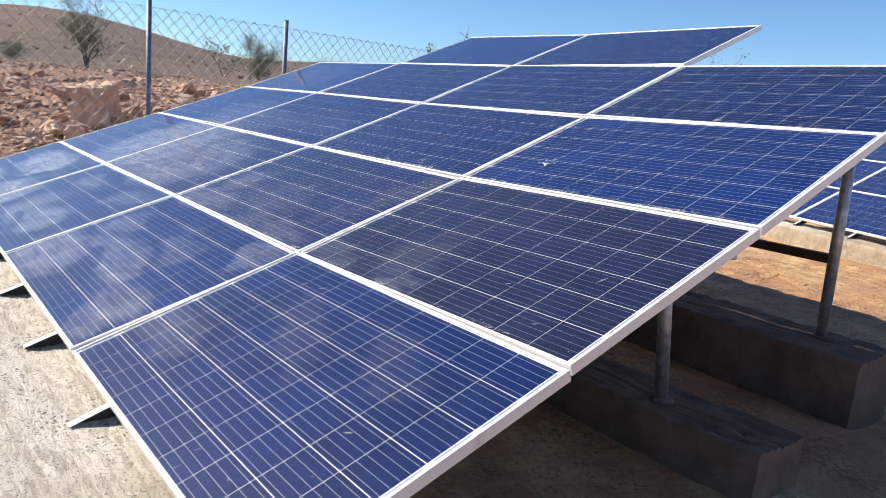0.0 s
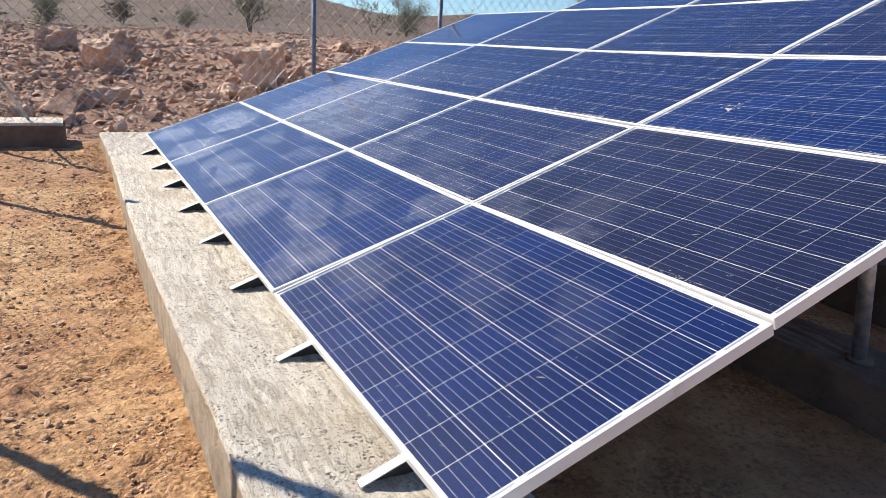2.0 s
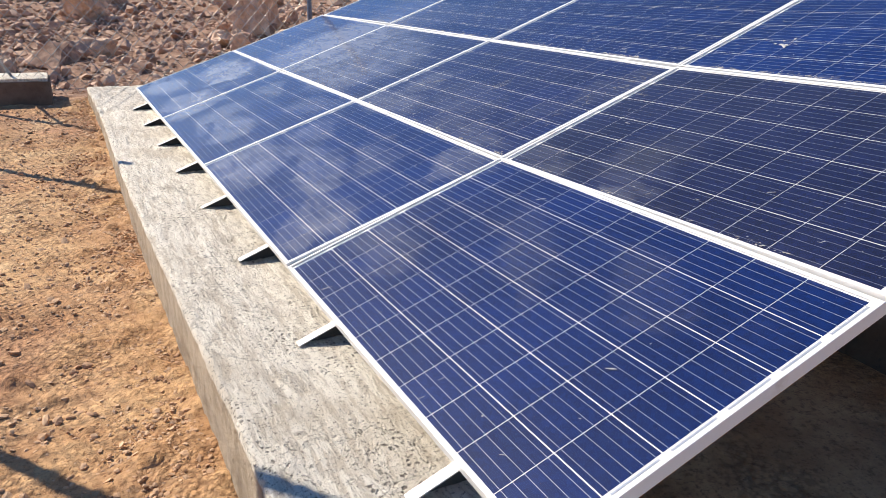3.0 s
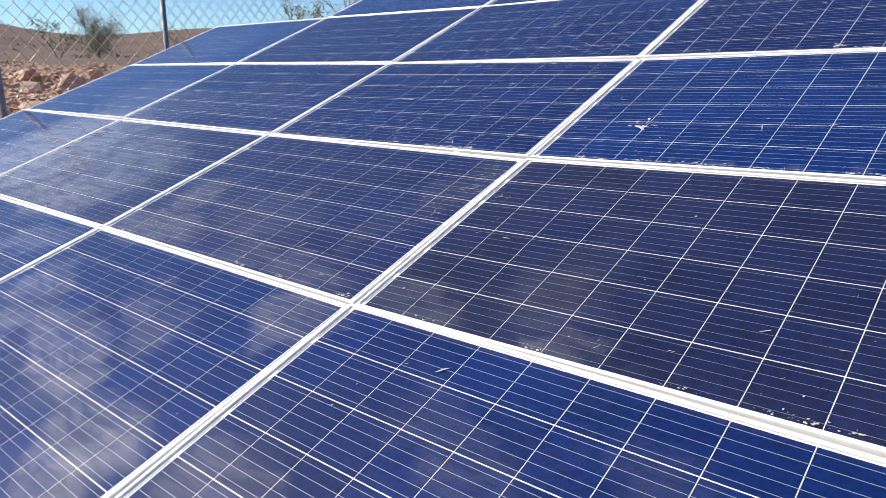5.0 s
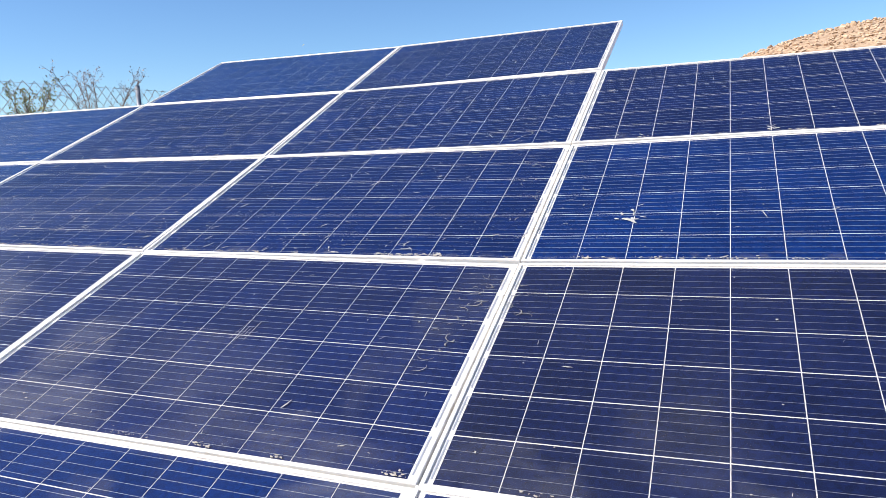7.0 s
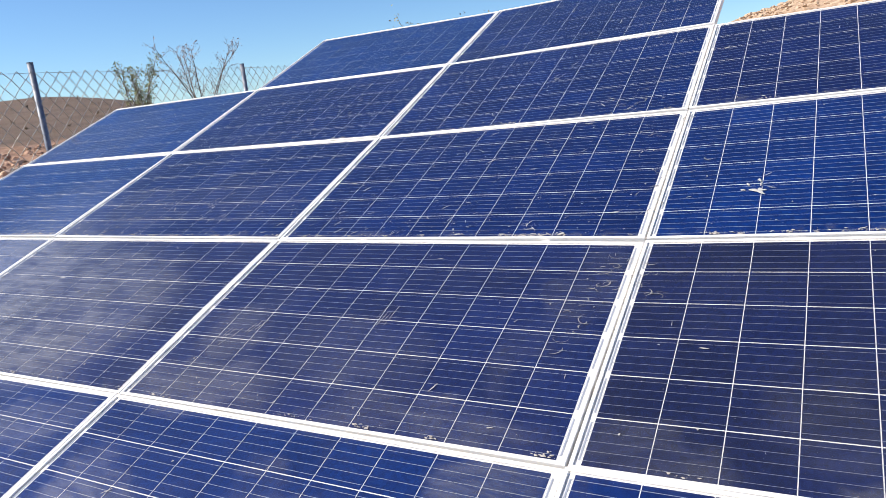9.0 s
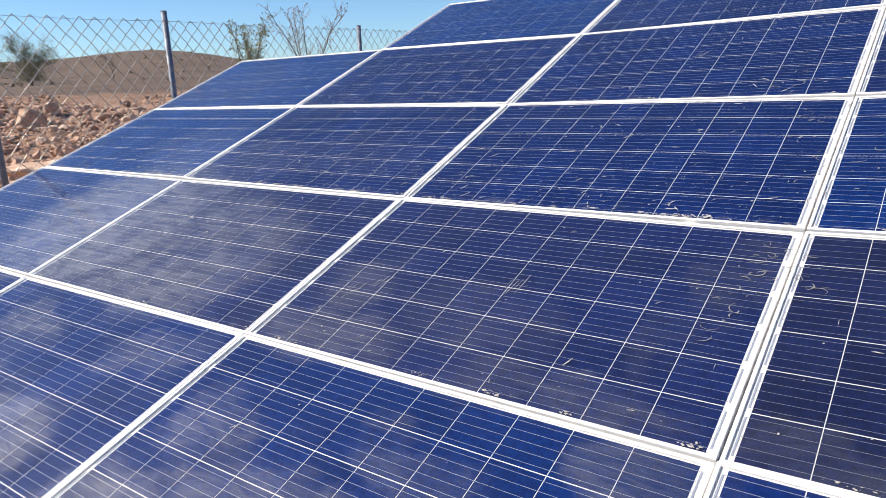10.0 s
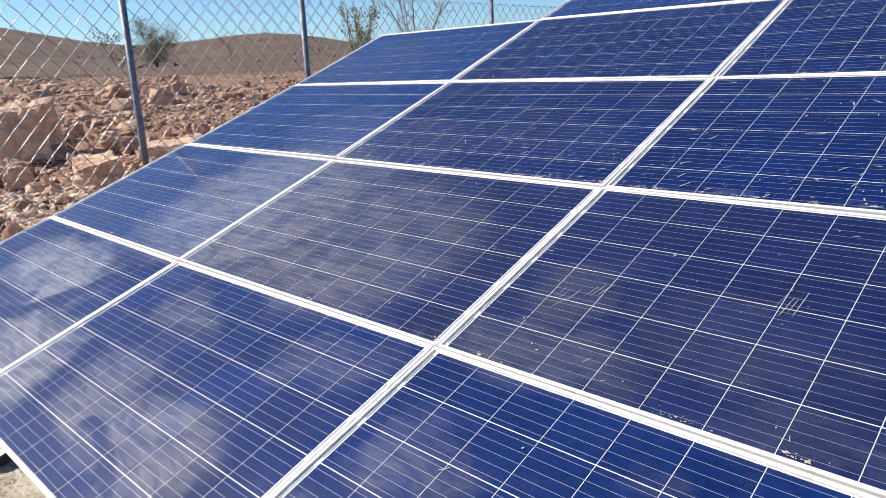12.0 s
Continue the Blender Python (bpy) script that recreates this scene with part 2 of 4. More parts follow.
    grime = m.math("MULTIPLY", grime, m.math("MULTIPLY", m.ramp(v0, 1.9, 2.15), m.ramp(y, 0.3, 1.9)))
    # dirt washed down to the lower frame of the upper panels
    ledge = None
    for edge, amount in ((0.99, 0.35), (2.015, 1.0), (3.045, 0.8), (4.07, 0.4)):
        up = m.math("SUBTRACT", v0, edge)
        k = m.math("MULTIPLY", m.ramp(up, 0.10, 0.015, 0.0, amount), m.math("GREATER_THAN", up, 0.0))
        ledge = k if ledge is None else m.math("MAXIMUM", ledge, k)
    ledge = m.math("MULTIPLY", ledge, m.ramp(m.noise(m.moved(p, (2.2, 9.4, 1.0)), 17, 6, 0.7), 0.48, 0.66))
    ledge = m.math("MULTIPLY", ledge, m.ramp(m.noise(p, 2.6, 3), 0.38, 0.58))
    grime = m.math("MAXIMUM", grime, m.math("MULTIPLY", ledge, 2.6))
    hatch = m.noise(m.scaled(m.moved(p, (0.3, 5.2, 1.1)), 30, 4.0, 30), 1.0, 6, 0.72, 0.25)
    thin = m.math("MULTIPLY", m.ramp(hatch, 0.42, 0.66), m.ramp(m.noise(p, 1.3, 4, 0.6, 0.5), 0.34, 0.62, 0.15, 1.0))
    thin = m.math("MULTIPLY", thin, m.ramp(v0, 2.4, 0.9, 0.35, 1.0))
    film = m.math("MINIMUM", m.math("ADD", film, m.math("MULTIPLY", thin, 0.03)), 1.0)
    total = m.math("ADD", m.math("MULTIPLY", film, 0.185), m.math("MULTIPLY", film2, 0.018))
    total = m.math("ADD", total, m.math("MULTIPLY", grime, 0.08))
    veil = m.math("MULTIPLY", m.ramp(v0, 0.95, 1.0), m.ramp(v0, 2.02, 1.98))     # the second row has never been wiped
    veil = m.math("ADD", m.math("MULTIPLY", m.math("MULTIPLY", veil, m.ramp(m.noise(p, 2.0, 5, 0.65), 0.3, 0.7, 0.35, 1.0)), 0.018), 0.002)
    total = m.math("MINIMUM", m.math("ADD", total, veil), 0.6)
    clear = t.nodes.new("ShaderNodeBsdfTransparent")
    gloss = t.nodes.new("ShaderNodeBsdfGlossy")
    gloss.inputs["Roughness"].default_value = 0.10
    dust = t.nodes.new("ShaderNodeBsdfDiffuse")
    dust.inputs["Color"].default_value = (0.56, 0.54, 0.53, 1)
    fres = t.nodes.new("ShaderNodeFresnel")
    fres.inputs["IOR"].default_value = 1.34
    a = t.nodes.new("ShaderNodeMixShader")
    m.put(a.inputs[0], total)
    m.put(a.inputs[1], clear.outputs[0])
    sheen = t.nodes.new("ShaderNodeBsdfGlossy")            # fine dust throws light on past the sun's mirror direction
    sheen.inputs["Roughness"].default_value = 0.56
    sheen.inputs["Color"].default_value = (0.86, 0.85, 0.84, 1)
    film_mix = t.nodes.new("ShaderNodeMixShader")
    film_mix.inputs[0].default_value = 0.82
    m.put(film_mix.inputs[1], dust.outputs[0])
    m.put(film_mix.inputs[2], sheen.outputs[0])
    m.put(a.inputs[2], film_mix.outputs[0])
    b = t.nodes.new("ShaderNodeMixShader")
    m.put(b.inputs[0], fres.outputs[0])
    m.put(b.inputs[1], a.outputs[0])
    m.put(b.inputs[2], gloss.outputs[0])
    haze = t.nodes.new("ShaderNodeBsdfGlossy")             # the film shines at a low angle
    haze.inputs["Roughness"].default_value = 0.30
    haze.inputs["Color"].default_value = (0.62, 0.66, 0.72, 1)
    low = t.nodes.new("ShaderNodeFresnel")
    low.inputs["IOR"].default_value = 1.30
    e = t.nodes.new("ShaderNodeMixShader")
    m.put(e.inputs[0], m.math("MULTIPLY", low.outputs[0], m.math("MINIMUM", m.math("ADD", m.math("MULTIPLY", film, 1.3), 0.02), 1.0)))
    m.put(e.inputs[1], b.outputs[0])
    m.put(e.inputs[2], haze.outputs[0])
    m.put(out.inputs["Surface"], e.outputs[0])
    return m


def make_clear():
    m = Mat("clear_glass_underside")
    t = m.t
    clear = t.nodes.new("ShaderNodeBsdfTransparent")
    t.links.new(clear.outputs[0], t.nodes["Material Output"].inputs["Surface"])
    t.nodes.remove(m.b)
    return m


def make_concrete():
    """Rough trowelled concrete, pale, with drag marks and earth stains."""
    m = Mat("trowelled_concrete", (0.5, 0.46, 0.4), 0.92)
    p = m.place()
    warp = m.moved(p, m.scaled(m.noise(p, 3.5, 3, 0.5, 0.0, True), 0.05, 0.0, 0.0))
    drag = m.noise(m.scaled(warp, 46, 6.5, 14), 1.0, 9, 0.74, 0.1)
    sweep = m.noise(m.scaled(m.moved(warp, (4.0, 1.0, 0.0)), 16, 2.2, 5), 1.0, 5, 0.6, 0.3)
    grit = m.noise(p, 85, 6, 0.78)
    flat = m.ramp(m.split(p)[2], 0.280, 0.298)                      # below the top face the colour is browner, darker and without pits
    torn = m.ramp(m.noise(m.scaled(p, 6.0, 3.0, 4.0), 1.0, 4), 0.40, 0.55)
    pits = m.ramp(m.voronoi(m.moved(p, m.scaled(m.noise(p, 25, 4, 0.7, 0.0, True), 0.05, 0.05, 0.05)), 46), 0.36, 0.16)
    pits = m.math("MULTIPLY", m.math("MULTIPLY", pits, torn), m.ramp(sweep, 0.40, 0.58))
    c = m.mix(m.ramp(drag, 0.42, 0.56), (0.66, 0.58, 0.475), (0.95, 0.88, 0.76))
    c = m.mix(m.ramp(sweep, 0.48, 0.60, 0.0, 0.6), c, (0.90, 0.83, 0.72))
    c = m.mix(m.ramp(m.noise(p, 2.3, 4), 0.52, 0.72, 0.0, 0.40), c, (0.50, 0.40, 0.28))
    c = m.mix(m.ramp(grit, 0.54, 0.63, 0.0, 0.85), c, (0.20, 0.165, 0.13))
    # the shade inside the pits is painted as dark colour
    c = m.mix(m.math("MULTIPLY", pits, 0.9), c, (0.18, 0.15, 0.12))
    crack = m.voronoi(m.moved(p, m.scaled(m.noise(p, 6, 5, 0.65, 0.0, True), 0.35, 0.35, 0.35)), 2.6, "DISTANCE_TO_EDGE")
    crack = m.math("MULTIPLY", m.ramp(crack, 0.022, 0.006), m.ramp(m.noise(p, 1.9, 3), 0.52, 0.60))
    c = m.mix(m.math("MULTIPLY", crack, 0.3), c, (0.14, 0.115, 0.09))
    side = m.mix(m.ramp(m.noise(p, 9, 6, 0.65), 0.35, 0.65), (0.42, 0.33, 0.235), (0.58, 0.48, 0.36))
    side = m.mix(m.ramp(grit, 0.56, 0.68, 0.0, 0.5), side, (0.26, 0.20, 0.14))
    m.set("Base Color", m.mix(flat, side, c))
    h = m.math("ADD", m.math("ADD", m.math("MULTIPLY", drag, 1.5), m.math("MULTIPLY", sweep, 1.2)), m.math("MULTIPLY", grit, 0.9))
    m.bump(m.math("SUBTRACT", h, m.math("ADD", m.math("MULTIPLY", pits, 1.7), m.math("MULTIPLY", crack, 0.3))), 0.9, 0.020)
    return m


def make_shade_cast():
    """Plain cast concrete, grey-brown, its colour darkened to stand for shade."""
    m = Mat("shade_toned_concrete", (0.22, 0.19, 0.16), 0.95)
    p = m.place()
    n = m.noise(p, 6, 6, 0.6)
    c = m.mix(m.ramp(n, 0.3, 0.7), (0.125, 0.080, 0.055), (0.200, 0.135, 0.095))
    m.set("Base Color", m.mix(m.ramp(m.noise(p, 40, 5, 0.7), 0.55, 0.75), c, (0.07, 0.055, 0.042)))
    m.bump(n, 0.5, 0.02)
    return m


def make_earth():
    """Orange-brown dry earth, browner and stonier outside the fence."""
    m = Mat("dry_orange_earth", (0.4, 0.25, 0.13), 0.95)
    p = m.place()
    broad = m.noise(p, 0.55, 4)
    mid = m.noise(p, 4.0, 6, 0.62)
    fine = m.noise(p, 38, 6, 0.7)
    y = m.split(p)[1]
    c = m.mix(m.ramp(mid, 0.3, 0.7), (0.42, 0.225, 0.102), (0.66, 0.415, 0.208))
    c = m.mix(m.ramp(broad, 0.44, 0.60, 0.0, 0.7), c, (0.40, 0.20, 0.115))
    c = m.mix(m.ramp(fine, 0.50, 0.66, 0.0, 0.75), c, (0.22, 0.105, 0.045))
    c = m.mix(m.ramp(m.noise(p, 0.75, 4, 0.6, 0.4), 0.50, 0.64, 0.0, 0.65), c, m.mix(m.ramp(mid, 0.35, 0.65), (0.56, 0.36, 0.185), (0.76, 0.54, 0.31)))
    c = m.mix(m.ramp(m.noise(p, 90, 4, 0.75), 0.55, 0.68, 0.0, 0.7), c, (0.17, 0.075, 0.04))
    outside = m.mix(m.ramp(mid, 0.3, 0.7), (0.19, 0.10, 0.062), (0.40, 0.25, 0.17))
    far = m.mix(m.ramp(m.noise(p, 0.09, 6, 0.65), 0.35, 0.65), (0.066, 0.045, 0.034), (0.122, 0.085, 0.062))
    scrub = m.ramp(m.voronoi(m.scaled(p, 1, 1, 0.3), 0.35), 0.34, 0.16)
    far = m.mix(m.math("MULTIPLY", scrub, 0.6), far, (0.09, 0.07, 0.048))
    strata = m.noise(m.scaled(p, 0.10, 0.10, 1.3), 1.0, 6, 0.65, 0.6)
    far = m.mix(m.ramp(strata, 0.45, 0.62, 0.0, 0.5), far, (0.165, 0.120, 0.088))
    far = m.mix(m.ramp(m.voronoi(p, 0.9), 0.36, 0.18, 0.0, 0.7), far, (0.05, 0.038, 0.027))
    far = m.mix(m.ramp(m.noise(p, 0.8, 6, 0.75), 0.54, 0.68, 0.0, 0.6), far, (0.065, 0.047, 0.033))
    c = m.mix(m.ramp(m.math("ADD", y, m.math("MULTIPLY", broad, 1.2)), 8.2, 9.2), c, outside)
    c = m.mix(m.ramp(y, 22, 45), c, far)
    x = m.split(p)[0]
    c = m.mix(m.math("MULTIPLY", m.ramp(x, 14, 30), m.ramp(y, 28, 14)), c, m.mix(m.ramp(m.noise(p, 1.3, 6, 0.7), 0.35, 0.65), (0.36, 0.245, 0.16), (0.56, 0.42, 0.30)))
    crumbs = m.voronoi(m.moved(p, m.scaled(m.noise(p, 20, 3, 0.6, 0.0, True), 0.03, 0.03, 0.03)), 42)
    crumbly = m.ramp(m.noise(p, 3.2, 5, 0.6), 0.42, 0.62)
    c = m.mix(m.math("MULTIPLY", m.ramp(crumbs, 0.35, 0.75), m.math("MULTIPLY", crumbly, 0.6)), c, (0.17, 0.08, 0.035))
    m.set("Base Color", c)
    clod = m.noise(p, 13, 6, 0.68)
    h = m.math("ADD", m.math("ADD", fine, m.math("MULTIPLY", mid, 2.0)), m.math("MULTIPLY", clod, 2.2))
    m.bump(m.math("SUBTRACT", h, m.math("MULTIPLY", m.math("MULTIPLY", crumbs, crumbly), 1.2)), 0.7, 0.02)
    return m


def make_rock(name, a, b, c):
    m = Mat(name, a, 0.9)
    p = m.coords()
    n = m.noise(p, 5.0, 8, 0.65, 0.4)
    k = m.mix(m.ramp(n, 0.32, 0.68), a, b)
    k = m.mix(m.ramp(m.noise(p, 1.3, 4), 0.5, 0.7, 0, 0.7), k, c)
    k = m.mix(m.math("MULTIPLY", m.island(), 0.55), k, m.mix(0.5, k, c))
    k = m.mix(m.ramp(m.noise(p, 22, 6, 0.72), 0.54, 0.70, 0.0, 0.45), k, tuple(0.55 * v for v in a))
    m.set("Base Color", k)
    m.bump(n, 0.7, 0.03)
    return m


def make_steel():
    m = Mat("galvanised_steel", (0.42, 0.43, 0.45), 0.42, 0.75)
    p = m.place()
    m.set("Base Color", m.mix(m.ramp(m.noise(p, 22, 5), 0.35, 0.65), (0.32, 0.33, 0.36), (0.52, 0.53, 0.55)))
    m.set("Roughness", m.ramp(m.noise(p, 30, 4), 0.3, 0.7, 0.32, 0.58))
    return m


def make_post_paint():
    m = Mat("blue_grey_painted_post", (0.16, 0.19, 0.25), 0.5, 0.2)
    p = m.place()
    m.set("Base Color", m.mix(m.ramp(m.noise(p, 16, 5), 0.4, 0.7), (0.13, 0.155, 0.21), (0.24, 0.26, 0.31)))
    return m


FRAME, BACK, RIBBON, GLASS, CLEAR = make_frame_metal(), make_backsheet(), make_ribbon(), make_glass(), make_clear()
CELL_BLUE = make_cell("blue_silicon", (0.0005, 0.0130, 0.098), (0.0010, 0.0235, 0.152))
CELL_AZURE = make_cell("azure_silicon", (0.0003, 0.0200, 0.125), (0.0007, 0.0360, 0.195))
CELL_NAVY = make_cell("navy_silicon", (0.0008, 0.0104, 0.080), (0.0016, 0.0186, 0.126))
CELL_DARK = make_cell("dark_silicon", (0.0028, 0.0066, 0.039), (0.0052, 0.0125, 0.073))
CELL_MID = make_cell("mid_silicon", (0.0018, 0.0085, 0.066), (0.0035, 0.0158, 0.107))
CONCRETE, SHADE_CAST, EARTH, STEEL, POST = make_concrete(), make_shade_cast(), make_earth(), make_steel(), make_post_paint()
ROCK = make_rock("red_brown_rock", (0.26, 0.135, 0.085), (0.53, 0.34, 0.235), (0.66, 0.48, 0.36))
ROCK_TAN = make_rock("tan_rock", (0.40, 0.24, 0.155), (0.66, 0.47, 0.34), (0.74, 0.57, 0.43))
ROCK_PALE = make_rock("pale_rock", (0.54, 0.39, 0.27), (0.78, 0.63, 0.49), (0.52, 0.31, 0.19))
BRIGHT_RIBBON = Mat("bright_tinned_ribbon", (0.27, 0.30, 0.38), 0.40, 0.4)
RUST = make_rock("rusty_steel", (0.045, 0.028, 0.02), (0.085, 0.05, 0.032), (0.03, 0.02, 0.016))
# near-black, paints the shade below the rail flange
SHADE_WEB = make_rock("shade_dark_steel", (0.050, 0.046, 0.043), (0.105, 0.096, 0.088), (0.075, 0.062, 0.052))
RAILMAT = Mat("dull_aluminium", (0.74, 0.73, 0.71), 0.45, 0.3)
WIRE = Mat("galvanised_wire", (0.37, 0.36, 0.34), 0.32, 1.0)

# ---------------------------------------------------------------- ground
def bell(a, c, w):
    return np.exp(-((a - c) / w) ** 2)


def step(v, lo, hi):
    k = np.clip((v - lo) / (hi - lo), 0, 1)
    return k * k * (3 - 2 * k)


def wobble(x, y, s, seed):
    """Smooth sums of waves, as uneven ground."""
    r = np.random.RandomState(seed)
    v = 0
    for k in range(9):
        a, f, ph = r.uniform(0, 6.28), s * 1.6 ** (k / 2), r.uniform(0, 6.28)
        v = v + np.sin((x * np.cos(a) + y * np.sin(a)) * f + ph + 0.8 * np.sin((x * np.sin(a) - y * np.cos(a)) * f * 0.7 + ph * 2)) / 1.6 ** (k / 2)
    return v / 3


def grain(x, y, size, seed):
    """Value noise of two octaves with grains of the given size, from -1 to 1."""
    v = 0
    for o, (k, w) in enumerate(((1.0, 1.0), (2.3, 0.55))):
        gx, gy = np.asarray(x) * k / size + 31.7 * o, np.asarray(y) * k / size
        ix, iy = np.floor(gx), np.floor(gy)
        fx, fy = gx - ix, gy - iy
        fx, fy = fx * fx * (3 - 2 * fx), fy * fy * (3 - 2 * fy)

        def corner(a, b):
            h = np.sin(a * 127.1 + b * 311.7 + seed * 74.7) * 43758.5453
            return (h - np.floor(h)) * 2 - 1

        v = v + w * ((corner(ix, iy) * (1 - fx) + corner(ix + 1, iy) * fx) * (1 - fy) + (corner(ix, iy + 1) * (1 - fx) + corner(ix + 1, iy + 1) * fx) * fy)
    return v / 1.3


def ground_z(x, y):
    x, y = np.asarray(x, float), np.asarray(y, float)
    z = 0.022 * np.clip(y, 0, 8.2) + 0.035 * np.clip(x - 1, 0, 6) * step(y, 4.5, 8)
    z = z + 0.055 * np.clip(y - 8.4, 0, 12) * step(y, 8.4, 11) + 0.024 * np.clip(y - 20, 0, 50)
    stony = step(y, 8.6, 10.0) * (1 - step(np.hypot(x, y), 60, 110))
    z = z + stony * (0.10 * grain(x, y, 1.1, 12) + 0.07 * np.maximum(grain(x, y, 0.42, 13), 0) + 0.35 * np.maximum(grain(x, y, 5.0, 14), 0) * step(y, 12, 20) * (1 - step(y, 30, 60)))
    z = z + 0.085 * step(x, 0.2, 1.0) * (1 - step(x, 2.9, 3.6)) * step(y, -1.2, -0.2) * (1 - step(y, 5, 6.5))     # spoil left under the panels
    r = np.hypot(x, y)
    az = np.degrees(np.arctan2(-x, y))
    far = 3.4 * bell(az, -10.3, 12.5) + 2.05 * bell(az, -33.2, 8.0) + 0.30 + 1.5 * bell(az, 40, 30)
    z = z + 260 * np.tan(np.radians(far)) * step(r, 70, 260) * (1 - 0.6 * step(r, 280, 700))
    east = 7.7 * bell(az, -101, 21) + 2.0 * bell(az, -150, 30)
    z = z + 70 * np.tan(np.radians(east)) * step(r, 22, 72) * (1 - 0.3 * step(r, 90, 300))
    near = 1 - step(r, 10, 40)
    rough = 0.012 + 0.05 * step(y, 8.6, 10.5)
    z = z + near * rough * (wobble(x, y, 3.0, 3) + 0.5 * wobble(x, y, 9.0, 5)) + step(r, 25, 80) * 0.5 * wobble(x, y, 0.06, 8)
    return z


def graded(dense, reach):
    """Coordinates: spans of (start, end, spacing), then growing steps out to the horizon on both sides."""
    c = np.concatenate([np.arange(a, b, h) for a, b, h in dense])
    out = [dense[-1][1]]
    h = dense[-1][2]
    while out[-1] < reach:
        h *= 1.09
        out.append(out[-1] + h)
    back = [dense[0][0]]
    h = dense[0][2]
    while back[-1] > -reach:
        h *= 1.09
        back.append(back[-1] - h)
    return np.concatenate([back[:0:-1], c, out])


def build_ground():
    xs = graded([(-3.6, -2.4, 0.08), (-2.4, -0.35, 0.022), (-0.35, 4.0, 0.12), (4.0, 10.5, 0.09)], 3200)
    ys = graded([(-1.6, 0.2, 0.08), (0.2, 8.4, 0.024), (8.4, 19.0, 0.09)], 3200)
    y, x = np.meshgrid(ys, xs, indexing="ij")
    z = ground_z(x, y)
    inner = (1 - step(np.abs(x - 2), 9, 12)) * (1 - step(np.abs(y - 4), 5, 9))
    clods = np.maximum(grain(x, y, 0.085, 2), 0) ** 2 * 0.030 + grain(x, y, 0.22, 3) * 0.010 + np.maximum(grain(x, y, 0.05, 6), 0) * 0.010
    patchy = 0.35 + 0.65 * step(grain(x, y, 0.9, 4), -0.3, 0.5) + 0.8 * np.exp(-((x + 0.5) / 0.2) ** 2)
    z = z + inner * clods * patchy
    v = np.stack([x.ravel(), y.ravel(), z.ravel()], 1).tolist()
    n = len(xs)
    i = np.arange(len(ys) - 1)[:, None] * n
    j = np.arange(n - 1)[None]
    q = np.stack([i + j, i + j + 1, i + n + j + 1, i + n + j], -1).reshape(-1, 4).tolist()
    ob = part("ground", sheet("ground", v, q, EARTH), None)
    return tagged(ob, "dry orange-brown earth rising to bare stony hills", "ground", kind="structure")


build_ground()


def gz(x, y):
    return float(ground_z(x, y))


# ---------------------------------------------------------------- concrete beams
def concrete_beam(x0, x1, y0, y1, top, bottom, seed, rough=0.008, material=None):
    """A cast beam, its top and sides uneven and its edges broken."""
    nx, ny, nz = 44, int((y1 - y0) / 0.015), 12
    rng = np.random.RandomState(seed)
    ph = rng.uniform(0, 40)
    ring = [(x0, bottom + (top - bottom) * k / nz) for k in range(nz)]
    ring += [(x0 + (x1 - x0) * k / nx, top) for k in range(nx)]
    ring += [(x1, top - (top - bottom) * k / nz) for k in range(nz + 1)]
    ring = np.array(ring)
    ys = np.linspace(y0, y1, ny)
    vs = []
    for y in ys:
        n1 = wobble(ring[:, 0] * 3 + ph, np.full(len(ring), y) + ring[:, 1] * 3, 4.0, seed)
        n2 = wobble(ring[:, 0] * 2 + 9, np.full(len(ring), y) + ring[:, 1], 14.0, seed + 1)
        x = ring[:, 0] + rough * 0.5 * n2 + 0.012 * np.sin(y * 1.1 + ph)
        yy = np.full(len(ring), y)
        drag = grain(ring[:, 0] + 0.05 * y, yy * 0.10 + ring[:, 1], 0.022, seed)
        chips = np.maximum(grain(ring[:, 0], yy * 0.6 + ring[:, 1], 0.030, seed + 3) - 0.45, 0) * step(grain(ring[:, 0], yy, 0.30, seed + 7), -0.1, 0.5)
        scars = np.maximum(grain(ring[:, 0] * 0.55 + 0.4 * yy, yy + 0.3 * ring[:, 0], 0.045, seed + 9) - 0.25, 0) * step(grain(ring[:, 0], yy, 0.22, seed + 11), -0.2, 0.4)
        z = ring[:, 1] + rough * (0.45 * n1 + 0.45 * drag - 3.0 * chips - 1.5 * scars)
        x = x + rough * 0.25 * grain(ring[:, 1], yy, 0.03, seed + 5)
        corner = ((np.abs(ring[:, 0] - x0) < 1e-6) | (np.abs(ring[:, 0] - x1) < 1e-6)) & (np.abs(ring[:, 1] - top) < 1e-6)
        z = z - corner * (0.003 + 0.006 * np.abs(n2))
        vs += [(a, y, b) for a, b in zip(x, z)]
    m = len(ring)
    fs = [(a * m + b, a * m + b + 1, (a + 1) * m + b + 1, (a + 1) * m + b) for a in range(ny - 1) for b in range(m - 1)]
    vs += vs[:m] + vs[(ny - 1) * m:ny * m]
    fs += [tuple(ny * m + b for b in range(m)), tuple((ny + 1) * m + b for b in range(m))[::-1]]
    return sheet("concrete_beam", vs, [f[::-1] for f in fs], material or CONCRETE)


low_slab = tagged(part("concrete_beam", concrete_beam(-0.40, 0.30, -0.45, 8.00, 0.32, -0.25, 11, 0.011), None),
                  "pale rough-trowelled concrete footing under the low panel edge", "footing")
beam_a = tagged(part("concrete_beam", concrete_beam(1.95, 2.32, -0.13, 6.9, 0.30, -0.2, 21, 0.018, SHADE_CAST), None),
                "concrete footing beam coloured dark as shaded, carrying the steel legs", "footing", "leg footings")
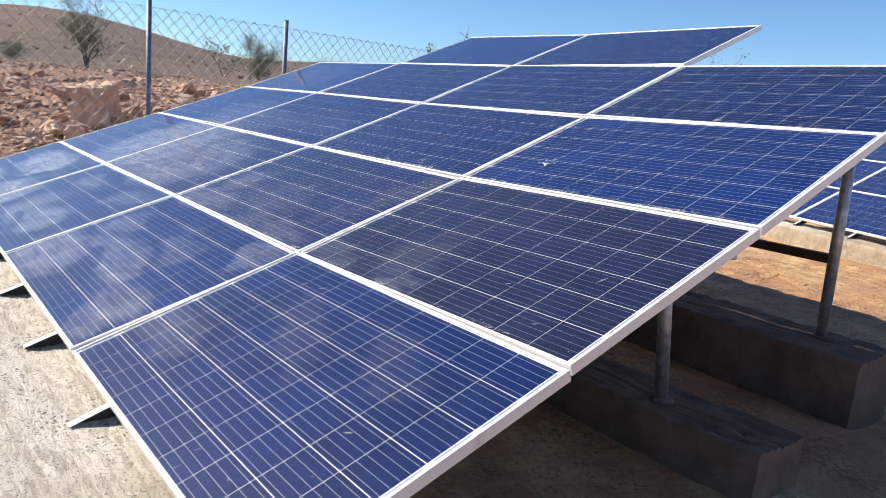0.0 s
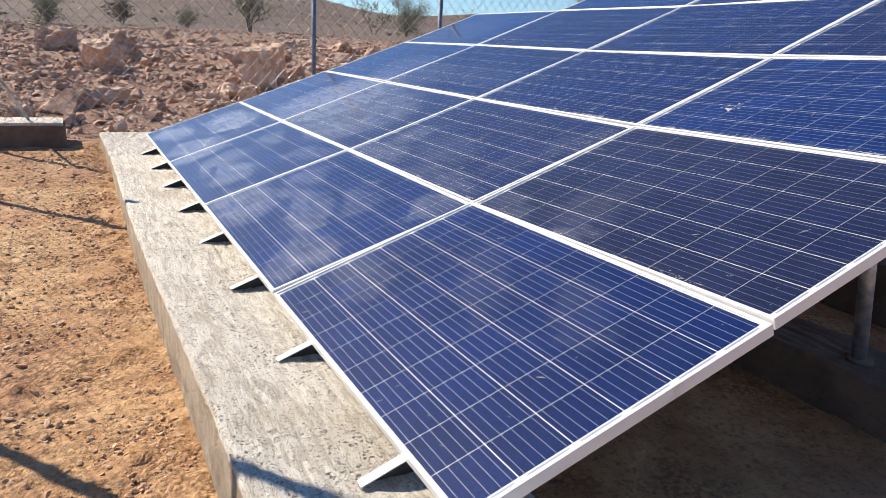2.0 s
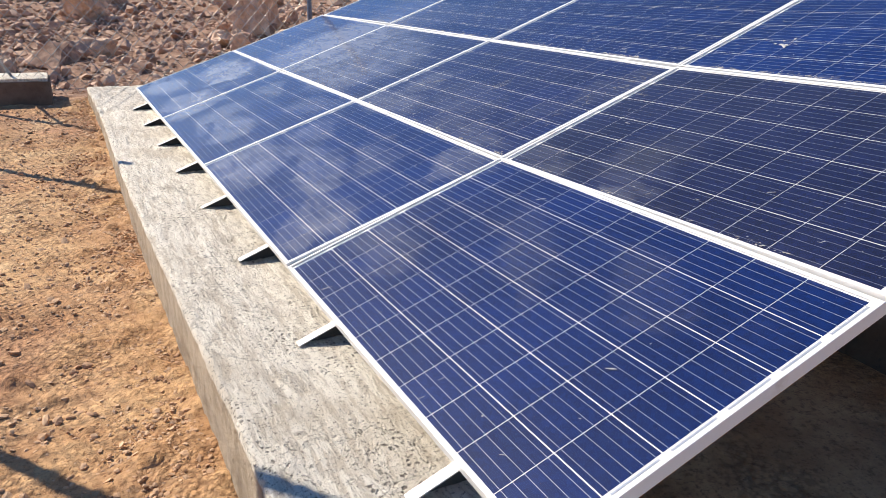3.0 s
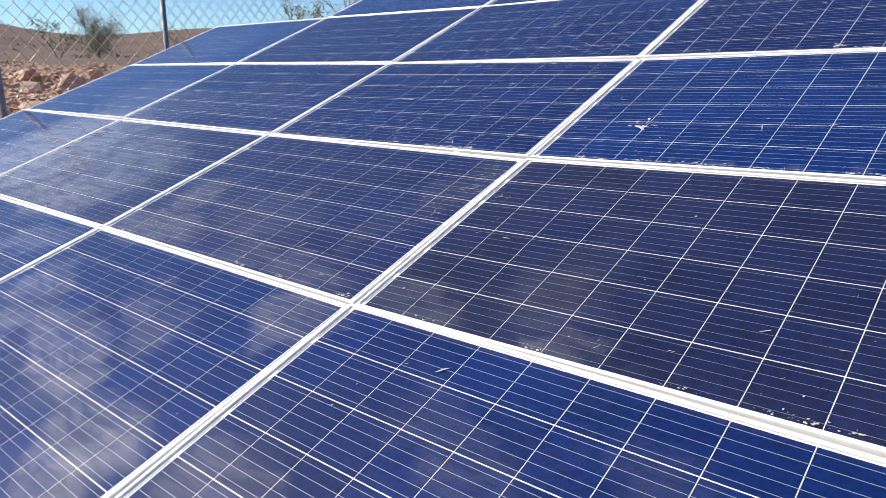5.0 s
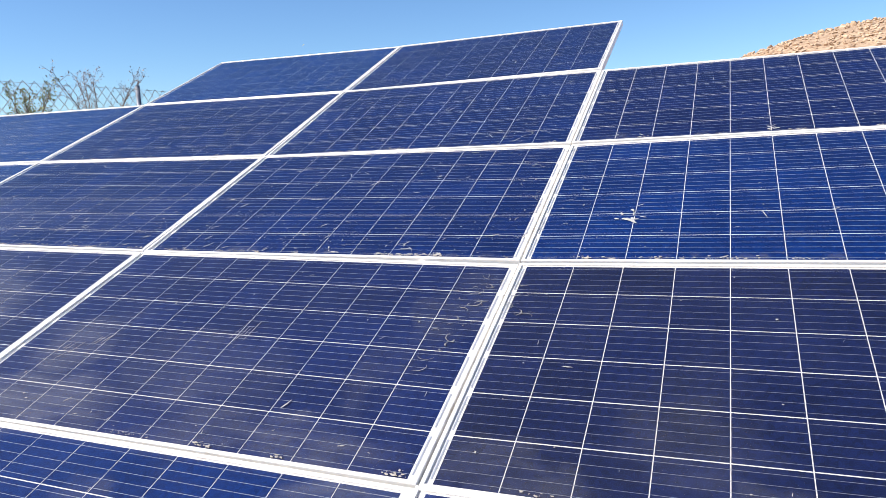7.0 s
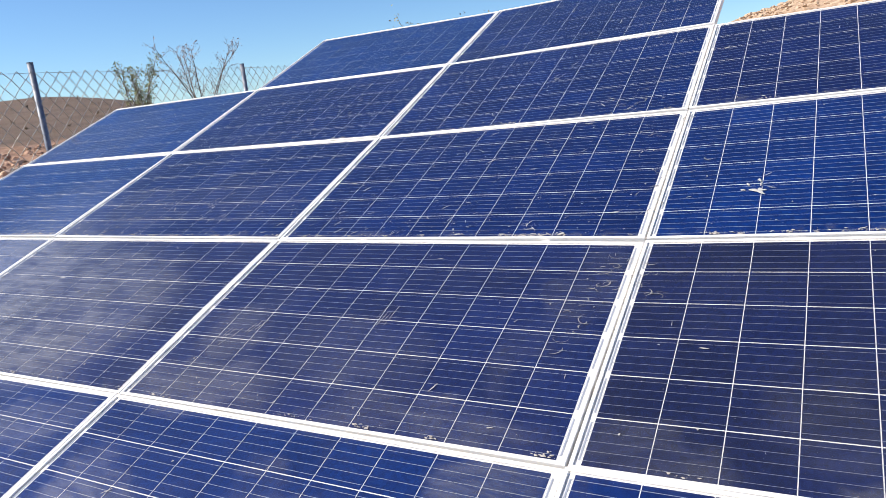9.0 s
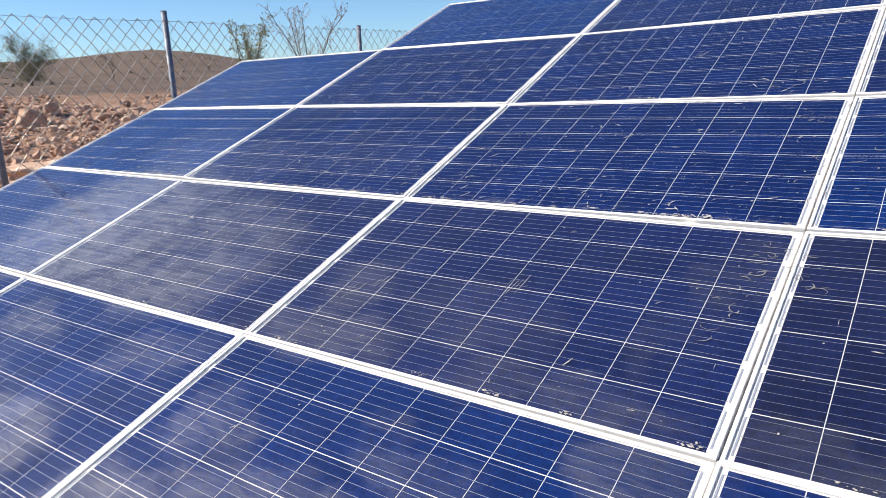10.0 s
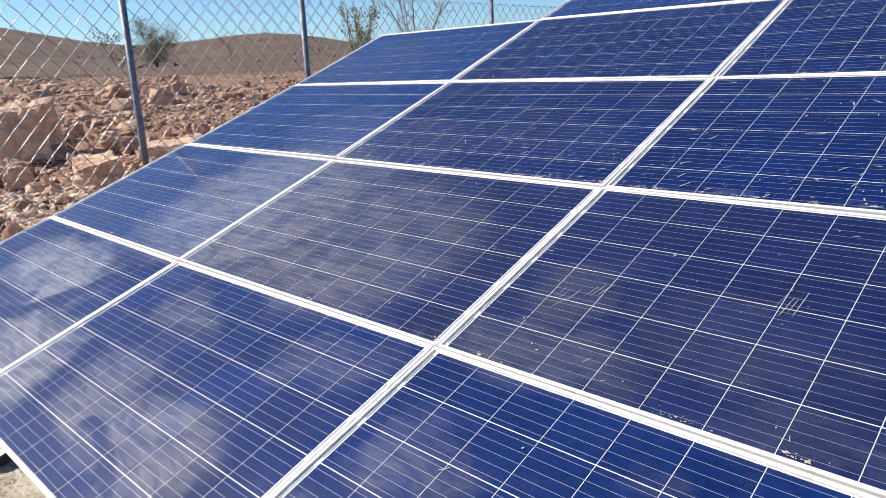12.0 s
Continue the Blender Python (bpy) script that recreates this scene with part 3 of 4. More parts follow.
beam_b = tagged(part("concrete_beam", concrete_beam(3.28, 3.78, 0.04, 6.9, 0.40, -0.2, 31, 0.018, SHADE_CAST), None),
                "concrete footing beam coloured dark as shaded, carrying the tall legs", "footing", "leg footings")

# ---------------------------------------------------------------- solar panels
PL, PW, PT = 1.675, 1.0060, 0.035          # length, width and frame depth of a panel
LIP = 0.0115                              # frame lip round the glass
CELL, GAP_X, GAP_Y = 0.1592, 0.0027, 0.0036   # silicon cell and the gaps between cells and strings
ALPHA = radians(21.15)
LOW_Z = 0.42
PANEL_U = (-0.023, 1.662, 3.338, 5.017, 6.699)
PANEL_V = (-0.003, 1.003, 2.023, 3.045, 4.056, 5.073)
BOW = ((0.000, 0.008, 0.009, 0.024, 0.041, 0.060),
       (0.008, -0.030, -0.034, -0.017, 0.024, 0.054),
       (0.025, -0.011, -0.033, -0.026, -0.005, 0.012),
       (0.021, -0.008, -0.016, -0.016, -0.003, 0.015),
       (0.044, 0.016, -0.006, -0.019, -0.012, 0.000))


def array_point(u, v, n=0.0):
    """A point of the array: u along the row, v up the slope, n off the plane."""
    c, s = math.cos(ALPHA), math.sin(ALPHA)
    return Vector((v * c - n * s, u, LOW_Z + v * s + n * c))


def node(i, j):
    return array_point(PANEL_U[i], PANEL_V[j], BOW[i][j])


def build_panel(cells, bus, half_bus):
    """One framed panel: x along its length, y up the slope, z out of the glass; glass top at z = 0."""
    root = empty("solar_panel", Matrix(), "blue polycrystalline solar panel in a bright aluminium frame", "solar panel", "panels of the array")
    hl, hw = PL / 2, PW / 2

    def bar(length, miter):
        """An extruded frame bar along x, lip inward (+y), mitred ends."""
        prof = [(0, -PT), (0.030, -PT), (0.030, -PT + 0.002), (0.002, -PT + 0.002), (0.002, -0.006), (LIP, -0.006), (LIP, 0.0005), (LIP - 0.001, 0.0018), (0.0012, 0.0018), (0, 0.0006)]
        bm = bmesh.new()
        ends = []
        for s in (-1, 1):
            ends.append([bm.verts.new((s * (length / 2 - (y if miter else 0)), y, z)) for y, z in prof])
        n = len(prof)
        for k in range(n):
            bm.faces.new((ends[0][k], ends[0][(k + 1) % n], ends[1][(k + 1) % n], ends[1][k]))
        bm.faces.new(ends[0][::-1])
        bm.faces.new(ends[1])
        bmesh.ops.recalc_face_normals(bm, faces=bm.faces)
        return bm

    long_bar = mesh_of("frame_bar", bar(PL, True), FRAME)
    short_bar = mesh_of("frame_bar", bar(PW, True), FRAME)
    part("frame_bar", long_bar, None, root, at=pose(0, -hw, 0))
    part("frame_bar", long_bar, None, root, at=pose(0, hw, 0, 0, 0, 180))
    part("frame_bar", short_bar, None, root, at=pose(hl, 0, 0, 0, 0, 90))
    part("frame_bar", short_bar, None, root, at=pose(-hl, 0, 0, 0, 0, -90))
    part("backsheet", box(bmesh.new(), -hl + 0.003, hl - 0.003, -hw + 0.003, hw - 0.003, -0.0062, -0.0048), BACK, root, "white backsheet")
    bm = box(bmesh.new(), -hl + 0.0025, hl - 0.0025, -hw + 0.0025, hw - 0.0025, -0.0026, 0.0, 0, 1)
    for f in bm.faces:
        if f.normal.z > 0.9 or f.calc_center_median().z > -0.0005:
            f.material_index = 0
    part("glass", mesh_of("glass", bm, [GLASS, CLEAR]), None, root, "dusty glossy glass")
    cell = mesh_of("cell", box(bmesh.new(), -CELL / 2, CELL / 2, -CELL / 2, CELL / 2, -0.0046, -0.0042), cells)
    pitch, rise = CELL + GAP_X, CELL + GAP_Y
    for i in range(10):
        for j in range(6):
            part("cell", cell, None, root, at=pose((i - 4.5) * pitch, (j - 2.5) * rise, 0))
    ribbon = mesh_of("busbar", box(bmesh.new(), -5 * pitch - 0.006, 5 * pitch + 0.006, -half_bus, half_bus, -0.0042, -0.0038), bus)
    for j in range(6):
        for k in range(5):
            part("busbar", ribbon, None, root, at=pose(0, (j - 2.5) * rise + (k - 2) * CELL / 5, 0))
    tab = mesh_of("collector_ribbon", box(bmesh.new(), -0.0025, 0.0025, -0.065, 0.065, -0.0042, -0.0036), RIBBON)
    for s in (-1, 1):
        for j in range(6):
            part("collector_ribbon", tab, None, root, at=pose(s * (5 * pitch + 0.0075), (j - 2.5) * rise, 0))
    part("junction_box", box(bmesh.new(), -hl + 0.25, -hl + 0.36, -0.06, 0.06, -0.030, -0.0065, 0.004), BOXMAT, root, "black junction box")
    return root


BOXMAT = Mat("black_plastic", (0.02, 0.02, 0.022), 0.5)


def panel_pose(i, j):
    a, b, c, d = node(i, j), node(i + 1, j), node(i + 1, j + 1), node(i, j + 1)
    centre = (a + b + c + d) / 4
    xa = ((a + d) - (b + c)).normalized()
    ya = ((c + d) - (a + b))
    ya = (ya - xa * ya.dot(xa)).normalized()
    za = xa.cross(ya)
    m = Matrix((xa, ya, za)).transposed().to_4x4()
    m.translation = centre
    return m


KINDS = {"b": build_panel(CELL_BLUE, RIBBON, 0.00060), "d": build_panel(CELL_DARK, BRIGHT_RIBBON, 0.00050), "m": build_panel(CELL_MID, RIBBON, 0.00045), "n": build_panel(CELL_NAVY, RIBBON, 0.00045), "a": build_panel(CELL_AZURE, RIBBON, 0.00050), "k": build_panel(CELL_NAVY, RIBBON, 0.00066)}
LAYOUT = ("kdbm", "bmnnn", "bmnna", "baaa")     # columns from the near end, rows from the low edge
used = set()
for i, column in enumerate(LAYOUT):
    for j, kind in enumerate(column):
        if kind not in used:
            used.add(kind)
            KINDS[kind].matrix_basis = panel_pose(i, j)
            p = KINDS[kind]
        else:
            p = copy_thing(KINDS[kind], panel_pose(i, j))
        if kind == "d":
            p["label"] = "dark navy solar panel in a bright aluminium frame"

# ---------------------------------------------------------------- array structure
def flat_bar(length, x0, x1, z0, z1):
    """A straight bar along y, from 0 to length."""
    return box(bmesh.new(), x0, x1, 0, length, z0, z1, 0.001)


def build_rail():
    """An angle rail: a bright flange on top of a web painted near-black as shade."""
    root = empty("support_rail", Matrix(), "aluminium angle rail, its web coloured as shade, running under the panels", "rail", "support rails")
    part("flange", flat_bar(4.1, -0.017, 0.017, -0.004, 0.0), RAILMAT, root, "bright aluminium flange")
    part("web", flat_bar(4.1, -0.017, -0.012, -0.085, -0.0045), SHADE_WEB, root, "steel web coloured near-black as the shade under the flange")
    return root


def rail_pose(u):
    """Rails lie under the frames, up the slope: x along the row, y up the slope."""
    o = array_point(u, -0.135, -PT - 0.010)
    xa = Vector((0, -1, 0))
    ya = (array_point(u, 4.0, 0.0) - array_point(u, 0, 0)).normalized()
    m = Matrix((xa, ya, xa.cross(ya))).transposed().to_4x4()
    m.translation = o
    return m


rail = build_rail()
rail.matrix_basis = rail_pose(0.35)
for k in range(1, 8):
    copy_thing(rail, rail_pose(0.35 + 0.842 * k))

def build_leg(base, top, r):
    root = empty("steel_leg", Matrix.Translation(base), "round galvanised steel leg on a concrete footing", "leg", "array legs")
    d = Vector(top) - Vector(base)
    part("pipe", tube(bmesh.new(), [(0, 0, -0.05), d], r, 20), STEEL, root, smooth=True)
    part("grout_collar", tube(bmesh.new(), [(0, 0, -0.02), (0, 0, 0.008), (0, 0, 0.014)], [0.055, 0.050, 0.036], 14), SHADE_CAST, root, "dark mortar round the foot", smooth=True)
    return root


for y in (0.37, 3.3, 6.25):
    build_leg((2.12, y + 0.035, 0.30), (1.95, y + 0.02, 1.04), 0.030)
    build_leg((3.57, y, 0.40), (3.48, y, 1.62), 0.030)

for (x, z, n) in ((1.95, 1.04, "cross_beam"), (3.48, 1.63, "cross_beam")):
    tagged(part(n, box(bmesh.new(), x - 0.03, x + 0.03, 0.1, 6.6, z - 0.03, z + 0.03, 0.003), STEEL, None),
           "square steel beam under the panels along the row", "beam", "cross beams")
tagged(part("tie_beam", box(bmesh.new(), 3.53, 3.58, 0.38, 6.3, 0.825, 0.875, 0.003), RUST, None), "dark rusty square steel tie between the tall legs", "beam")

# ---------------------------------------------------------------- fences
def fence_post(x, y, top, lean=0.0):
    z = gz(x, y) - 0.05
    root = empty("fence_post", pose(x, y, z, 0, lean, 0), "blue-grey round steel fence post", "post", "fence posts")
    h = top - z
    part("pipe", tube(bmesh.new(), [(0, 0, -0.2), (0, 0, h)], 0.030, 14), POST, root, smooth=True)
    part("cap", tube(bmesh.new(), [(0, 0, h - 0.004), (0, 0, h + 0.006)], 0.031, 14), POST, root)
    return root


for x, y, top in ((2.205, 8.15, 2.42), (4.035, 8.17, 2.44), (7.17, 8.30, 2.39), (-1.82, 8.15, 2.45), (10.4, 8.4, 2.35)):
    fence_post(x, y, top)
for y, top in ((6.1, 2.55), (2.55, 2.95), (-0.9, 2.5)):
    fence_post(-1.86, y, top)


def chain_link(a, b, z0, z1, pitch=0.13, r=0.0033):
    """Interlaced zigzag wires from a to b, each one rising from z0 to z1."""
    a, b = Vector(a), Vector(b)
    length = (b - a).length
    along = (b - a).normalized()
    off = along.cross(Vector((0, 0, 1))) * 0.004
    verts, faces = [], []
    half = pitch / 2
    rise = half * 1.08
    n = int((z1 - z0) / rise)
    count = int(length / half)
    rng = random.Random(4)
    for c in range(count):
        base = a + along * (c * half)
        sag = [rng.uniform(-0.005, 0.005) for _ in range(n + 1)]
        pts = [base + along * (half * ((k + c) % 2) + sag[k]) + off * (1 if k % 2 else -1) + Vector((0, 0, z0 + k * rise + 0.3 * sag[k])) for k in range(n + 1)]
        for p, q in zip(pts, pts[1:]):
            d = (q - p).normalized()
            e = d.orthogonal().normalized()
            g = d.cross(e)
            ring = [e * (r * math.cos(w)) + g * (r * math.sin(w)) for w in (k * math.pi / 3 for k in range(6))]
            s0 = len(verts)
            verts += [p + w for w in ring] + [q + w for w in ring]
            faces += [(s0 + k, s0 + (k + 1) % 6, s0 + 6 + (k + 1) % 6, s0 + 6 + k) for k in range(6)]
    return sheet("wire_mesh", verts, faces, WIRE, True)


def fence(points, z0, z1, wire, label):
    root = empty("chain_link_fence", Matrix(), label, "fence", kind="structure")
    for a, b in zip(points, points[1:]):
        part("wire_mesh", chain_link(a, b, z0, z1, 0.15, wire), None, root)
        for z in (z1 - 0.02, (z0 + z1) / 2, z0 + 0.05):
            mid = (Vector(a) + Vector(b)) / 2
            part("strand_wire", tube(bmesh.new(), [(*a[:2], z), (mid.x, mid.y, z - 0.012), (*b[:2], z)], 0.0022, 5), WIRE, root)
    return root


fence([(-1.82, 8.12, 0), (2.205, 8.12, 0), (4.035, 8.14, 0), (7.17, 8.27, 0), (10.4, 8.37, 0)], 0.25, 2.36, 0.0034, "chain-link fence of galvanised wire on steel posts")
fence([(-1.83, -3.0, 0), (-1.83, 8.10, 0)], 0.05, 2.28, 0.0023, "chain-link fence along the footing, on steel posts")
# Shade painted as a dark body; an added pale layer is the sunlit top.
corner = empty("corner_footing", Matrix(), "concrete footing at the fence corner, body coloured as shade, top as sunlit", "footing")
part("body", concrete_beam(-2.1, -0.75, 7.85, 8.45, 0.415, -0.1, 41, 0.006, SHADE_CAST), None, corner)
part("screed", concrete_beam(-2.1, -0.755, 7.86, 8.44, 0.445, 0.40, 42, 0.004), None, corner, "added top layer coloured pale as sunlit concrete")
tagged(part("brace", tube(bmesh.new(), [(-1.82, 8.15, 1.81), (-1.10, 8.13, 0.44)], 0.015, 10), STEEL, None, smooth=True), "diagonal steel brace of the corner post", "brace")


# ---------------------------------------------------------------- rocks and rubble
def rock_shape(seed, detail, cuts=9, flat=0.75):
    """A broken stone: a ball cut by random planes. Returns vertex and face arrays of about unit size."""
    rng = np.random.RandomState(seed)
    bm = bmesh.new()
    bmesh.ops.create_icosphere(bm, subdivisions=detail, radius=1.0)
    v = np.array([p.co[:] for p in bm.verts])
    f = np.array([[q.index for q in p.verts] for p in bm.faces])
    bm.free()
    v *= 1 + rng.uniform(-0.12, 0.12, (len(v), 1))
    for _ in range(cuts):
        n = rng.normal(size=3)
        n /= np.linalg.norm(n)
        d = rng.uniform(0.34, 0.72)
        over = np.maximum(v @ n - d, 0)
        v -= over[:, None] * n
    v *= np.array([1, rng.uniform(0.65, 1.0), rng.uniform(0.4, 1.0) * flat])
    return v, f


PEBBLES = [rock_shape(100 + k, 1, 5, 0.7) for k in range(14)]
STONES = [rock_shape(200 + k, 2, 10, 0.8) for k in range(12)]


def turn_matrix(rng, tilt=0.5):
    a = rng.uniform(0, 2 * np.pi)
    m = Euler((rng.uniform(-tilt, tilt), rng.uniform(-tilt, tilt), a)).to_matrix()
    return np.array(m)


def scatter(name, places, sizes, shapes, material, label, category, seed, sink=0.25):
    """Many stones that nobody could count, as one object."""
    rng = np.random.RandomState(seed)
    verts, faces, base = [], [], 0
    x, y = places[:, 0], places[:, 1]
    z = ground_z(x, y)
    for k in range(len(places)):
        v, f = shapes[rng.randint(len(shapes))]
        w = (v * sizes[k] * 0.6 * rng.uniform(0.75, 1.25, 3)) @ turn_matrix(rng).T
        w = w + (x[k], y[k], z[k] - w[:, 2].min() * (1 - sink) - sizes[k] * 0.05)
        verts.append(w)
        faces.append(f + base)
        base += len(v)
    me = sheet(name, np.concatenate(verts).tolist(), np.concatenate(faces).tolist(), material, False)
    return tagged(part(name, me, None), label, category, kind="stuff")


def fan_places(rng, n, x0, x1, y0, y1, power):
    """Places denser towards y0, in a strip that widens with distance."""
    k = rng.uniform(0, 1, n) ** power
    y = y0 + (y1 - y0) * k
    grow = 1 + 1.1 * k
    x = rng.uniform(x0, x1, n) * grow + 2.5 * k
    return np.stack([x, y], 1)


def lump(rng, places, share):
    """Pull a share of the places together into heaps."""
    heaps = places[rng.choice(len(places), 60)]
    near = heaps[np.argmin(((places[:, None] - heaps[None]) ** 2).sum(-1), 1)]
    pull = (rng.uniform(0, 1, len(places)) < share)[:, None]
    return np.where(pull, near + (places - near) * 0.35, places)


rng = np.random.RandomState(12)
p = lump(rng, fan_places(rng, 26000, -3.5, 6.5, 8.6, 18, 1.3), 0.35)
scatter("rubble", p, (0.022 + 0.10 * rng.beta(1.0, 5, len(p))) * (0.7 + 0.05 * (p[:, 1] - 8)), PEBBLES, ROCK, "loose red-brown broken stones over the earth", "rubble", 1)
p = lump(rng, fan_places(rng, 5200, -3.5, 7.0, 8.8, 22, 1.5), 0.3)
scatter("rubble", p, 0.03 + 0.11 * rng.beta(1.1, 4, len(p)), PEBBLES, ROCK_PALE, "pale broken stones among the red rubble", "rubble", 2)
p = lump(rng, fan_places(rng, 11000, 0.4, 5.5, 8.5, 13, 1.5), 0.4)
scatter("rubble", p, 0.022 + 0.10 * rng.beta(1.1, 4, len(p)), PEBBLES, ROCK_PALE, "fine pale pinkish stones along the fence", "rubble", 9)
p = lump(rng, fan_places(rng, 2600, -3.5, 7.0, 8.9, 28, 1.4), 0.5)
scatter("rubble", p, 0.09 + 0.24 * rng.beta(1.1, 4, len(p)), STONES, ROCK, "angular fist to head-sized red-brown stones", "rubble", 8)
p = lump(rng, fan_places(rng, 17000, -5, 9, 12, 60, 1.15), 0.5)
scatter("rubble", p, 0.07 + 0.40 * rng.beta(1.0, 5, len(p)), PEBBLES, ROCK, "brown clods and stones of the plain", "rubble", 3)
GREY_CHIP = make_rock("pale_grey_chip", (0.58, 0.45, 0.33), (0.88, 0.76, 0.62), (0.66, 0.49, 0.35))
n = 7000
p = lump(rng, np.stack([rng.uniform(1.5, 4.7, n), 8.45 + 2.3 * rng.uniform(0, 1, n) ** 1.3], 1), 0.3)
scatter("rubble", p, 0.03 + 0.11 * rng.beta(1.1, 4, n), PEBBLES, GREY_CHIP, "pale grey-tan broken chips heaped along the fence", "rubble", 10)
# the stony hillside behind the high edge
a, r = np.radians(rng.uniform(-104, -76, 3800)), rng.uniform(36, 74, 3800)
p = np.stack([-r * np.sin(a), r * np.cos(a)], 1)
HILLSTONE = make_rock("tan_hill_rock", (0.42, 0.29, 0.20), (0.60, 0.465, 0.345), (0.49, 0.37, 0.26))
scatter("rubble", p, 0.16 + 0.6 * rng.beta(1.2, 5, len(p)), PEBBLES, HILLSTONE, "tan stones covering the near hillside", "rubble", 4)
CHIP = make_rock("orange_stone_chip", (0.46, 0.27, 0.15), (0.70, 0.48, 0.30), (0.38, 0.21, 0.12))
# small stones on the inner ground, thicker at the foot of the concrete
n = 17000
x = np.where(rng.uniform(0, 1, n) < 0.45, -0.41 - np.abs(rng.normal(0, 0.16, n)), rng.uniform(-2.6, -0.42, n))
p = np.stack([x, rng.uniform(-0.6, 8.2, n)], 1)
scatter("gravel", p, 0.006 + 0.040 * rng.beta(1.0, 5, n), PEBBLES, CHIP, "small reddish stones on the bare earth", "gravel", 5)
p = np.stack([rng.uniform(-2.4, -0.45, 2200), rng.uniform(-0.2, 7.5, 2200)], 1)
scatter("gravel", p, 0.015 + 0.055 * rng.beta(1.0, 4.0, 2200), PEBBLES, CHIP, "pale flat chips of stone on the earth", "gravel", 6)
p = np.stack([rng.uniform(4.0, 10.5, 1500), rng.uniform(-1.5, 8, 1500)], 1)
scatter("gravel", p, 0.012 + 0.05 * rng.beta(1.1, 4, 1500), PEBBLES, HILLSTONE, "small stones on the sunlit earth", "gravel", 7)


def boulder(x, y, wide, tall, seed, pale=False, label="", detail=4, block=False):
    """One large broken rock, sunk a little into the ground."""
    rg = np.random.RandomState(seed)
    q = rg.uniform(-1, 1, (15, 3))
    q /= np.maximum(np.abs(q).max(1, keepdims=True), np.linalg.norm(q, axis=1, keepdims=True) * 0.85)
    if block:
        q = np.array([(a, b, c) for a in (-1, 1) for b in (-1, 1) for c in (-1, 1)]) * rg.uniform(0.5, 1.05, (8, 3))
        q = np.concatenate([q, rg.uniform(-0.8, 0.8, (3, 3)) + (0, 0, 0.35)])
    bm = bmesh.new()
    for c in q:
        bm.verts.new(c)
    bmesh.ops.convex_hull(bm, input=bm.verts)
    for c in [c for c in bm.verts if not c.link_faces]:
        bm.verts.remove(c)
    bmesh.ops.subdivide_edges(bm, edges=bm.edges, cuts=3 if detail < 4 else 7, use_grid_fill=True)
    bmesh.ops.triangulate(bm, faces=bm.faces)
    bm.verts.index_update()
    v = np.array([c.co[:] for c in bm.verts])
    f = np.array([[c.index for c in g.verts] for g in bm.faces])
    bm.free()
    craggy = np.array([noise.fractal(Vector(c) * 3.2 + Vector((seed, 0, 0)), 0.8, 2.1, 5) for c in v])
    split = np.array([noise.voronoi(Vector(c) * 2.3 + Vector((0, seed, 0)))[0][0] for c in v])
    v = v * (1 + 0.13 * craggy[:, None] + 0.34 * (split[:, None] - 0.35))
    wide, tall = wide * 0.8, tall * 0.85
    size = np.array([wide, wide * rg.uniform(0.7, 1.0), tall]) / np.maximum(v.max(0) - v.min(0), 1e-3)
    v = v * size
    v[:, 2] -= v[:, 2].min() + 0.12 * tall
    me = sheet("boulder", v.tolist(), f.tolist(), ROCK_TAN if pale else ROCK, False)
    ob = part("boulder", me, None, at=pose(x, y, gz(x, y), rg.uniform(-8, 8), rg.uniform(-8, 8), rg.uniform(0, 360)))
    return tagged(ob, label or "angular red-brown boulder lying on the rubble", "rock", "boulders beyond the fence")


boulder(2.86, 13.3, 1.02, 1.12, 301, True, "large blocky tan boulder standing on the rubble", block=True)
boulder(3.75, 14.4, 0.55, 0.45, 302)
boulder(2.75, 10.7, 0.85, 0.52, 303, True, "tan slab-sided boulder beside the fence", block=True)
boulder(3.95, 11.3, 1.0, 0.45, 304, True, "pale flat-topped rock behind the fence", block=True)
boulder(5.3, 13.3, 0.6, 0.35, 305)
boulder(6.7, 20.0, 1.2, 0.75, 306)
boulder(6.8, 17.8, 0.8, 0.65, 307)
boulder(7.4, 18.6, 0.7, 0.5, 318)
boulder(5.4, 20.6, 1.0, 0.45, 308)
boulder(0.05, 15.7, 1.2, 0.85, 309, True, "mossy tan boulder on the rubble heap")
boulder(-0.05, 11.3, 0.7, 0.42, 310, True)
boulder(-0.75, 10.4, 0.95, 0.45, 311)
boulder(-0.35, 10.9, 0.45, 0.3, 319)
boulder(-1.7, 9.3, 0.7, 0.42, 312)
boulder(-1.25, 9.6, 0.5, 0.4, 320, True, "pale grey-white rock behind the fence")
boulder(1.85, 11.9, 0.7, 0.32, 313, True)
boulder(2.25, 12.3, 0.5, 0.3, 314, True)
boulder(0.6, 19.0, 1.3, 0.95, 315)
boulder(3.3, 18.4, 0.9, 0.5, 316)
boulder(-0.7, 20.8, 1.4, 0.9, 317)
rg = np.random.RandomState(61)
for k in range(26):
    yy = 8.95 + 4.2 * rg.uniform() ** 1.3
    xx = rg.uniform(0.6, 3.6) + (yy - 9) * 0.35
    w = rg.uniform(0.2, 0.5)
    boulder(xx, yy, w, w * rg.uniform(0.5, 0.9), 500 + k, rg.uniform() < 0.6, "angular tan and red block among the rubble at the fence", 4)
rg = np.random.RandomState(77)
for k in range(34):
    yy = rg.uniform(9.3, 30)
    xx = rg.uniform(-4, 6) * (1 + (yy - 9) / 22) + (yy - 9) * 0.18
    w = rg.uniform(0.2, 0.45) * (1 + (yy - 9) / 25)
    boulder(xx, yy, w, w * rg.uniform(0.45, 0.8), 400 + k, rg.uniform() < 0.3, detail=3)

